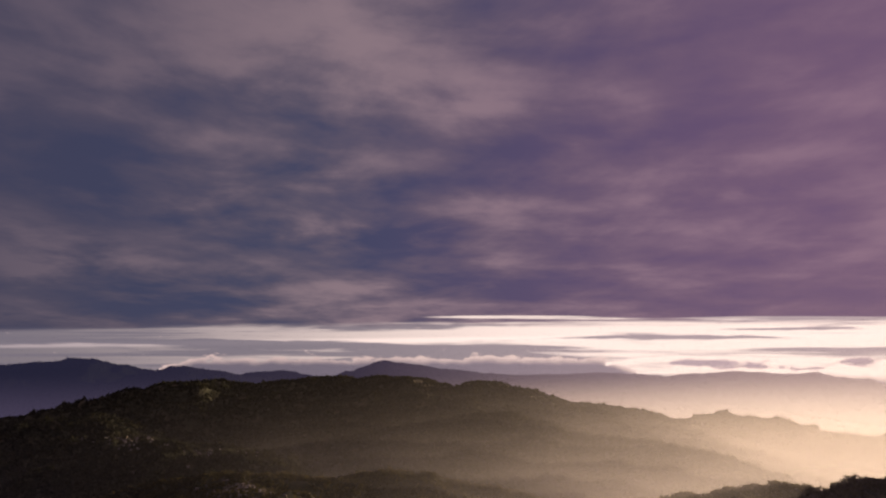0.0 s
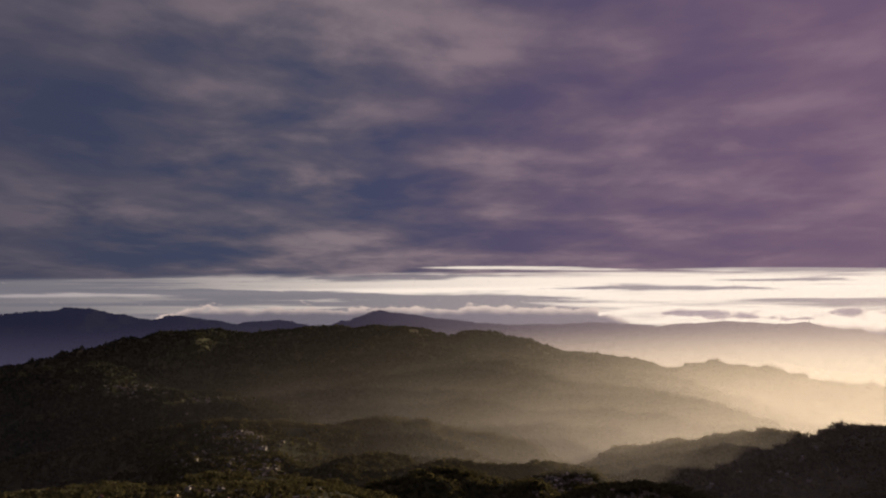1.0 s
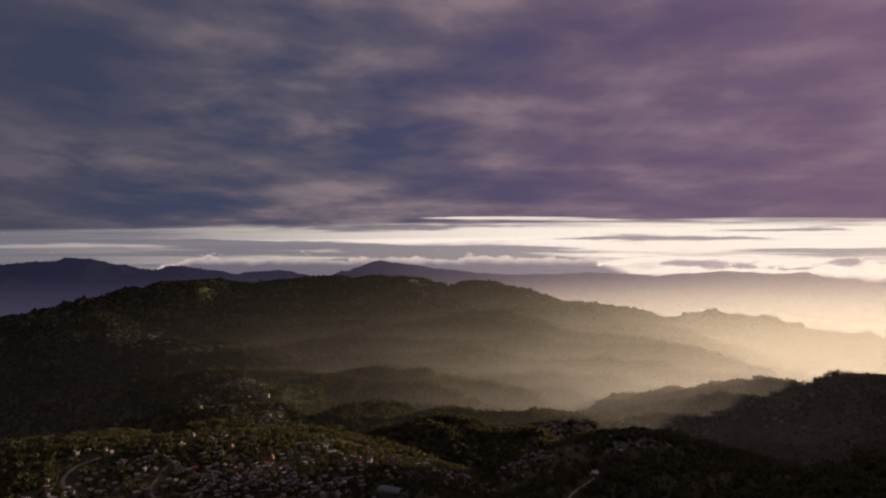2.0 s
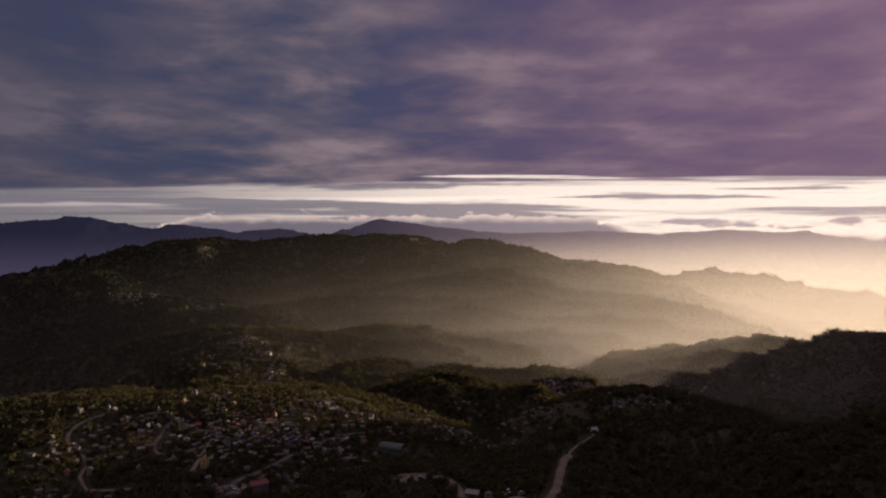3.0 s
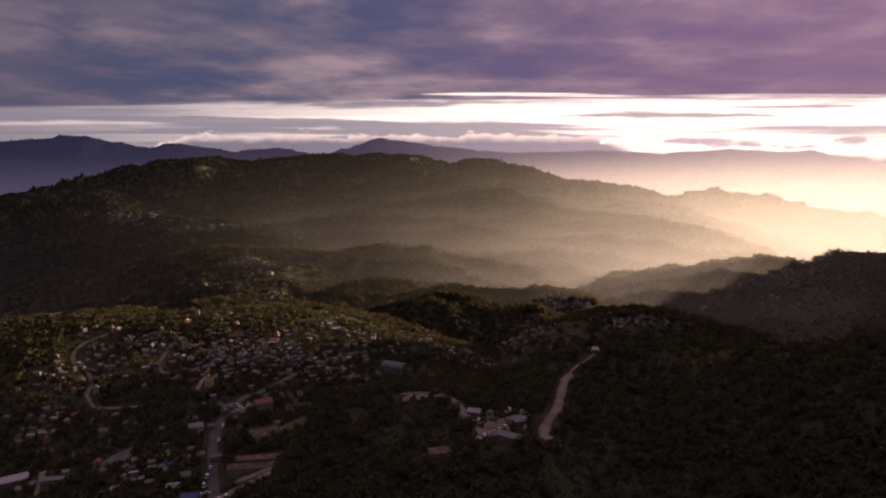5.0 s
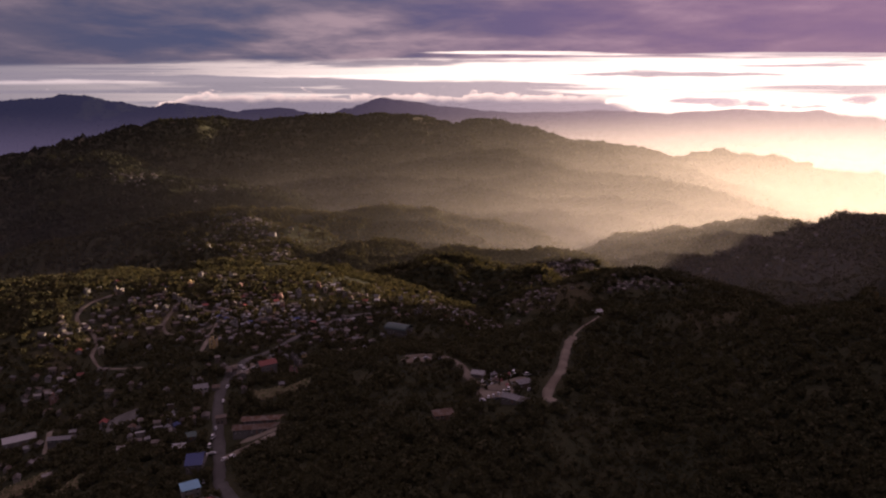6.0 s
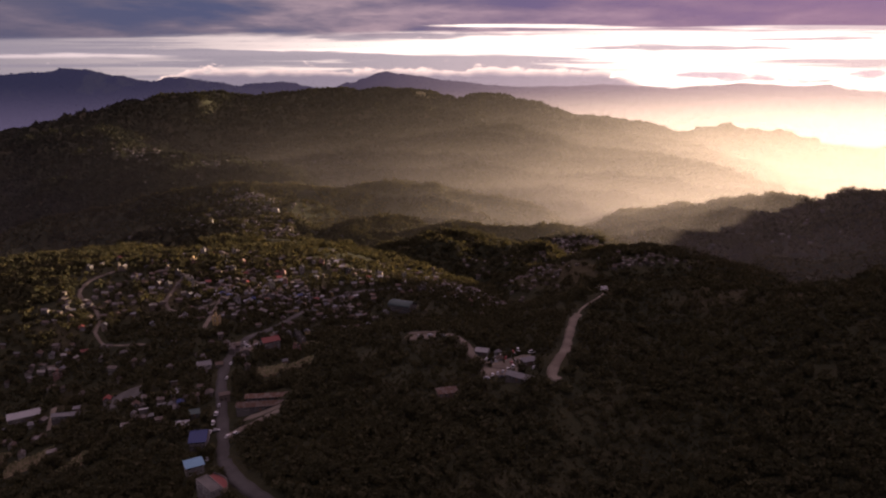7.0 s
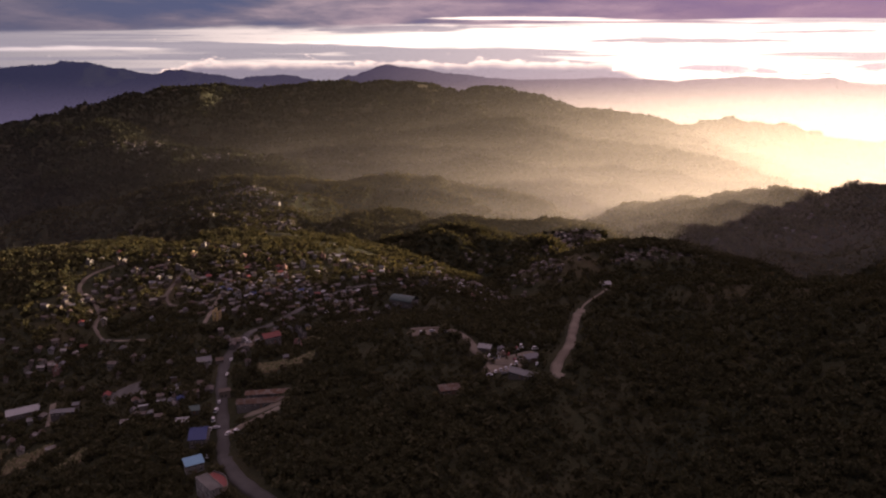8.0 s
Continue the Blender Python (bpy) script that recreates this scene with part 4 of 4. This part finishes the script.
FAR_QUARTERS = [(-230, 735, 150, 16, 46, 4), (-182, 402, 38, 26, 8, 20), (-225, 470, 45, 22, 4, 10), (-300, 505, 50, 30, 9, 15), (-275, 405, 40, 24, 4, 25), (-160, 470, 20, 40, 6, 20), (-320, 590, 40, 30, 14, 0), (-215, 650, 110, 60, 70, 15), (-126, 621, 70, 50, 34, 30), (-11, 766, 95, 50, 50, -5), (-170, 560, 60, 40, 16, 20), (45, 790, 75, 60, 40, 10), (132, 905, 34, 40, 26, -20), (200, 1080, 52, 42, 26, -10)]
FAR_QUARTERS += [(262, 885, 58, 26, 36, 5), (-330, 1290, 130, 140, 22, 15), (-395, 1450, 130, 150, 34, 20), (-460, 1640, 70, 50, 34, 0), (-640, 1790, 130, 60, 40, 10), (-1000, 2310, 190, 120, 40, 0), (-700, 2150, 220, 110, 34, 0), (-900, 2420, 320, 120, 26, 0), (-520, 1500, 170, 120, 26, 10), (-250, 1190, 90, 70, 16, 20), (560, 1190, 150, 90, 12, 40), (60, 1010, 60, 50, 12, 0), (150, 1000, 36, 16, 10, 10), (235, 1080, 50, 36, 30, -20), (232, 1260, 30, 40, 16, 0), (-352, 1374, 80, 60, 10, 10), (-445, 1600, 90, 50, 14, 0)]


def build_quarters():
    used = set()
    road_spots = np.array([(x, y) for x, y, r in CLEARINGS[:ROAD_SPOTS]])
    for cx, cy, wide, deep, count, lie in QUARTERS:
        count = int(count * 0.95)
        placed = tries = 0
        space = 5.6
        while placed < count and tries < count * 30:
            tries += 1
            x, y = cx + dice.gauss(0, 0.5) * wide, cy + dice.gauss(0, 0.5) * deep
            if min((math.hypot(x - a, y - b) for a, b in TAKEN), default=99) < space:
                continue
            if np.hypot(road_spots[:, 0] - x, road_spots[:, 1] - y).min() < 5.5:
                continue
            k = dice.choices(range(len(KINDS)), WEIGHTS)[0]
            turn = lie + dice.choice((0, 90, 180, 270, 0, -90)) + dice.gauss(0, 9)
            if k in used:
                copy_thing(KINDS[k], pose(x, y, float(height(x, y)) + 0.3, 0, 0, turn))
                CLEARINGS.append((x, y, 2.8))
                TAKEN.append((x, y))
            else:
                used.add(k)
                settle(KINDS[k], x, y, turn, 2.8)
            placed += 1


ROAD_SPOTS = len(CLEARINGS)
build_quarters()


def build_far_houses():
    """The many small houses of the far hamlets, too far off to tell their parts."""
    bm = bmesh.new()
    for cx, cy, wide, deep, count, lie in FAR_QUARTERS:
        for _ in range(int(count * 2.4)):
            x, y = cx + dice.gauss(0, 0.5) * wide, cy + dice.gauss(0, 0.5) * deep
            if min(math.hypot(x - a, y - b) for a, b in TAKEN) < 4.4:
                continue
            TAKEN.append((x, y))
            far = math.hypot(x, y) > 1100
            CLEARINGS.append((x, y, 13.0 if math.hypot(x, y) > 2000 else 5.0 if far else 2.6))
            a, b, tall = (dice.uniform(1.9, 4.4), dice.uniform(1.8, 3.2), dice.choice((2.4, 2.6, 2.8, 5.2))) if far else (dice.uniform(1.6, 3.2), dice.uniform(1.5, 2.5), dice.choice((1.9, 2.1, 2.1, 2.3, 2.3, 4.4)))
            m = pose(x, y, float(height(x, y)), 0, 0, lie + dice.choice((0, 90)) + dice.gauss(0, 12))
            start = len(bm.verts)
            box(bm, -a, a, -b, b, -3, tall, 0)
            for i in range(int(a * 2 / 2.4)):
                for s in range(int(tall / 2.6)):
                    at = -a + 1.2 + i * 2.4
                    box(bm, at - 0.5, at + 0.5, -b - 0.05, -b + 0.05, s * 2.6 + 0.9, s * 2.6 + 2.1, 2)
            if tall > 5 and dice.random() < 0.5:
                box(bm, -a - 0.1, a + 0.1, -b - 0.1, b + 0.1, tall, tall + 0.5, 0)
            else:
                count_before = len(bm.faces)
                rise = dice.uniform(0.9, 1.5)
                sheet(bm, [(-a - .4, -b - .4, tall), (a + .4, -b - .4, tall), (a + .4, 0, tall + rise), (-a - .4, 0, tall + rise)], 0.12)
                sheet(bm, [(a + .4, b + .4, tall), (-a - .4, b + .4, tall), (-a - .4, 0, tall + rise), (a + .4, 0, tall + rise)], 0.12)
                bm.faces.ensure_lookup_table()
                for f in bm.faces[count_before:]:
                    f.material_index = 1
            bm.verts.ensure_lookup_table()
            for v in bm.verts[start:]:
                v.co = m @ v.co
    me = bpy.data.meshes.new("far_houses")
    bm.to_mesh(me)
    bm.free()
    for mat in (FAR_WALL, FAR_ROOF, GLASS):
        me.materials.append(mat)
    tagged(new("far_houses", me), "small pale houses with tin roofs in far hamlets", "houses", kind="stuff")


FAR_WALL = material("far_wall", lambda n: glossy(n, n.mix(n.step(n.noise(place(n), 0.8, 4), 0.4, 0.7), ramp(n, island(n), (0.0, (0.214, 0.203, 0.178)), (0.4, (0.154, 0.118, 0.083)), (0.7, (0.083, 0.074, 0.065)), (1.0, (0.274, 0.257, 0.226))), (0.089, 0.078, 0.068)), 0.85))
FAR_ROOF = material("far_roof", lambda n: glossy(n, n.mix(n.step(n.noise(place(n), 0.6, 4), 0.4, 0.7), ramp(n, island(n), (0.0, (0.128, 0.128, 0.133)), (0.4, (0.069, 0.045, 0.032)), (0.7, (0.094, 0.083, 0.076)), (1.0, (0.217, 0.212, 0.206))), (0.064, 0.042, 0.029)), 0.45, 0.2))
build_far_houses()


# ---- parked vehicles ----
CAR_PAINTS = [material("car_paint", (lambda c: lambda n: glossy(n, n.mix(n.noise(place(n), 1.5), c, tuple(v * 0.8 for v in c)), 0.3, 0.1, None, 0.1, 0.5))(c))
              for c in ((0.70, 0.70, 0.70), (0.42, 0.43, 0.45), (0.05, 0.05, 0.055), (0.35, 0.05, 0.04), (0.06, 0.12, 0.30))]
TYRE = material("tyre_rubber", lambda n: glossy(n, n.mix(n.noise(place(n), 9.0), (0.012, 0.012, 0.012), (0.03, 0.03, 0.03)), 0.9))
LAMP = material("lamp_glass", lambda n: glossy(n, (0.6, 0.6, 0.58), 0.15))


def build_car(paint, label, van=False):
    root = tagged(new("car"), label, "car", "parked vehicles")
    length, wide = (4.8, 1.85) if van else (4.2, 1.7)
    bm = bmesh.new()
    box(bm, -length / 2, length / 2, -wide / 2, wide / 2, 0.32, 0.95, 0, 0.12)
    part("body", bm, paint, root)
    bm = bmesh.new()
    lo, hi = (-length * 0.46, length * 0.30) if van else (-length * 0.38, length * 0.22)
    v = box(bm, lo, hi, -wide * 0.46, wide * 0.46, 0.93, 1.95 if van else 1.45)
    for vert in v:
        if vert.co.z > 1.2:
            vert.co.x = vert.co.x * 0.8
            vert.co.y *= 0.86
    cabin = part("cabin", bm, GLASS, root, "dark glazed cabin")
    bm = bmesh.new()
    box(bm, lo * 0.8, hi * 0.8, -wide * 0.40, wide * 0.40, 1.95 if van else 1.45, 2.0 if van else 1.5, 0, 0.02)
    part("roof", bm, paint, cabin)
    for x in (-length * 0.31, length * 0.31):
        for y in (-wide / 2 + 0.08, wide / 2 - 0.08):
            bm = bmesh.new()
            bmesh.ops.create_cone(bm, cap_ends=True, segments=12, radius1=0.33, radius2=0.33, depth=0.2, matrix=Matrix.Translation((x, y, 0.33)) @ Matrix.Rotation(radians(90), 4, "X"))
            part("wheel", bm, TYRE, root)
    for y in (-wide * 0.34, wide * 0.34):
        bm = bmesh.new()
        box(bm, length / 2 - 0.03, length / 2 + 0.02, y - 0.16, y + 0.16, 0.62, 0.78, 0, 0.01)
        part("headlight", bm, LAMP, root)
    return root


CARS = [build_car(CAR_PAINTS[0], "white parked car on a dirt lot"), build_car(CAR_PAINTS[1], "silver-grey parked car on a dirt lot"), build_car(CAR_PAINTS[2], "black parked car on a dirt lot"),
        build_car(CAR_PAINTS[3], "dark red parked car on a dirt lot"), build_car(CAR_PAINTS[0], "white parked van beside the road", True), build_car(CAR_PAINTS[4], "blue parked car on a dirt lot")]


def build_cars():
    used = set()
    spots = [(34 + 3.2 * i, 423 + 0.9 * i, 75) for i in range(7)] + [(33 + 3.3 * i, 401 + 1.0 * i, 80) for i in range(5)] + [(46 + 3.2 * i, 411, 95) for i in range(3)] + [(31 + 3.1 * i, 430 + 0.8 * i, 80) for i in range(8)] + [(29, 396, 10), (38, 394, 30), (58, 396, 70), (60, 420, 20)]
    spots += [(-140 + 1.0 * i, 396 - 9 * i, 102) for i in range(4)] + [(-134, 371, 20), (-125, 364, 60), (-120, 363, 70), (-146, 432, 100), (-150, 455, 95), (-146, 484, 40), (-150, 490, 130), (-140, 489, 10), (-8, 470, 15), (-16, 468, 80), (1, 468, 40)]
    spots += [(-129, 340, 100), (-118, 318, 125), (-131, 535, 60), (-104, 579, 45), (-62, 622, 45)]
    for x, y, turn in spots:
        k = dice.choices(range(6), (6, 5, 2, 2, 3, 1))[0]
        at = pose(x, y, float(height(x, y)) + 0.55, 0, 0, turn + dice.gauss(0, 6))
        if k in used:
            copy_thing(CARS[k], at)
        else:
            used.add(k)
            CARS[k].matrix_basis = at
    for k in range(6):
        if k not in used:
            CARS[k].matrix_basis = pose(44 + 3.0 * k, 418, float(height(44 + 3.0 * k, 418)) + 0.55, 0, 0, 80)


build_cars()


def keep_clear(spots):
    """False where roads, houses or fields lie."""
    ok = np.ones(len(spots), bool)
    order = np.argsort(spots[:, 0])
    east = spots[order, 0]
    for cx, cy, rad in CLEARINGS:
        some = order[np.searchsorted(east, cx - rad):np.searchsorted(east, cx + rad)]
        ok[some] &= (spots[some, 0] - cx) ** 2 + (spots[some, 1] - cy) ** 2 > rad * rad
    return ok


def build_woods():
    rng = np.random.default_rng(5)
    for name, label, near, far, count, clumps, size, tall, mat in (
            ("near_woods", "dark broadleaf trees covering the near slopes", 190, 700, 16000, 52, 0.115, (3.5, 8.5), LEAF_NEAR),
            ("scrub", "low dark scrub and bushes on the near slopes", 190, 620, 26000, 10, 0.30, (1.0, 2.6), LEAF_NEAR),
            ("hill_woods", "dark trees covering the hills beyond the town", 700, 1300, 32000, 20, 0.20, (4, 9), LEAF_NEAR),
            ("middle_woods", "dark trees on the hills across the valley", 1300, 2050, 34000, 14, 0.27, (5, 10), LEAF_NEAR),
            ("distant_woods", "far dark forest on the high ridges", 2050, 3735, 60000, 6, 0.46, (8, 14), LEAF_FAR),
            # the farthest crowns carry the same painted haze glow as their ranges
            ("farthest_woods", "dark forest on the farthest mountain ranges", 3740, 4850, 24000, 7, 0.38, (3, 7), FAR_PAINTED_HAZE)):
        r = np.exp(rng.uniform(np.log(near), np.log(far), count))
        a = np.radians(rng.uniform(-40, 40, count))
        spots = np.stack([r * np.sin(a), r * np.cos(a)], 1)
        wood = fractal(spots[:, 0], spots[:, 1], 110.0, 4, 31)
        spots = spots[(wood > (-9.0 if name == "scrub" else -0.75 if near < 2000 else -1.6) + rng.normal(0, 0.25, count)) & keep_clear(spots)]
        sizes = rng.uniform(*tall, len(spots)) * rng.uniform(0.7, 1.15, len(spots))
        plant(name, label, spots, sizes, [leaf_tuft(rng, clumps, size) for _ in range(7)], mat, rng)


build_woods()


def build_garden_trees():
    """Low trees and bushes standing between the houses."""
    rng = np.random.default_rng(9)
    spots = np.concatenate([np.stack([rng.normal(cx, wide * 0.6, count * 15), rng.normal(cy, deep * 0.6, count * 15)], 1) for cx, cy, wide, deep, count, lie in QUARTERS])
    road = np.array([(x, y) for x, y, r in CLEARINGS[:ROAD_SPOTS]])
    house = np.array(TAKEN)
    gap = np.array([np.hypot(house[:, 0] - x, house[:, 1] - y).min() for x, y in spots])
    off = np.array([np.hypot(road[:, 0] - x, road[:, 1] - y).min() for x, y in spots])
    spots = spots[(gap > 2.2) & (off > 3.0)]
    sizes = rng.uniform(2.0, 5.0, len(spots))
    plant("garden_trees", "low green trees and bushes between the houses", spots, sizes, [leaf_tuft(rng, 34, 0.15) for _ in range(6)], LEAF_NEAR, rng)


build_garden_trees()


def build_crest_trees():
    """Taller trees that stand out along the hill crests."""
    rng = np.random.default_rng(23)
    spots = []
    for name, count in (("right_ridge", 260), ("dome", 150), ("dome_east", 70), ("dome_far_east", 60), ("tree_crest", 200), ("knoll", 140), ("lit_hill", 360), ("near_ridge", 60), ("town_back_knoll", 50), ("east_houses", 60)):
        line = np.array(RIDGES[name][2], float)[:, :2]
        at = rng.uniform(0, len(line) - 1, count)
        i = at.astype(int)
        spots.append(line[i] + (line[i + 1] - line[i]) * (at - i)[:, None] + rng.normal(0, 14, (count, 2)))
    spots = np.concatenate(spots)
    spots = spots[keep_clear(spots)]
    sizes = rng.uniform(7, 17, len(spots)) * rng.uniform(0.7, 1.1, len(spots))
    plant("crest_trees", "taller dark trees along the hill crests", spots, sizes, [leaf_tuft(rng, 44, 0.13) for _ in range(8)], LEAF_NEAR, rng)


build_crest_trees()


# ---- single trees on the near slopes ----
def build_tree(label, rng, tall):
    root = tagged(new("tree"), label, "tree", "trees on the near slopes")
    bm = bmesh.new()
    bmesh.ops.create_cone(bm, cap_ends=True, segments=7, radius1=0.035 * tall, radius2=0.012 * tall, depth=0.62 * tall, matrix=Matrix.Translation((0, 0, 0.26 * tall)))
    for i in range(5):
        a, up = i * 1.3 + rng.uniform(0, 0.6), rng.uniform(0.35, 0.55) * tall
        m = Matrix.Translation((0, 0, up)) @ Matrix.Rotation(a, 4, "Z") @ Matrix.Rotation(radians(48), 4, "Y") @ Matrix.Translation((0, 0, 0.14 * tall))
        bmesh.ops.create_cone(bm, cap_ends=True, segments=5, radius1=0.013 * tall, radius2=0.004 * tall, depth=0.28 * tall, matrix=m)
    part("trunk", bm, BARK, root)
    tuft = leaf_tuft(rng, 420, 0.055) * tall + (0, 0, 0.12 * tall)
    crown = new("crown", mesh_from("crown", tuft, np.arange(len(tuft)).reshape(-1, 3), LEAF_NEAR))
    crown.parent = root
    return root


def build_trees():
    rng = np.random.default_rng(17)
    kinds = [build_tree(label, rng, tall) for label, tall in (("spreading dark green broadleaf tree on a slope", 8.0), ("tall dark green tree with uneven crown", 11.0),
             ("small bushy green tree on a slope", 5.0), ("slender dark tree with loose crown", 9.5))]
    made = 0
    while made < 240:
        r, a = rng.uniform(200, 470), radians(rng.uniform(-35, 35))
        x, y = r * math.sin(a), r * math.cos(a)
        if not keep_clear(np.array([[x, y]]))[0]:
            continue
        k = int(rng.integers(0, 4))
        s = rng.uniform(0.75, 1.15)
        at = pose(x, y, float(height(x, y)) - 0.2, 0, 0, rng.uniform(0, 360)) @ Matrix.Scale(s, 4)
        if made < 4:
            kinds[made].matrix_basis = at
        else:
            copy_thing(kinds[k], at)
        made += 1


build_trees()
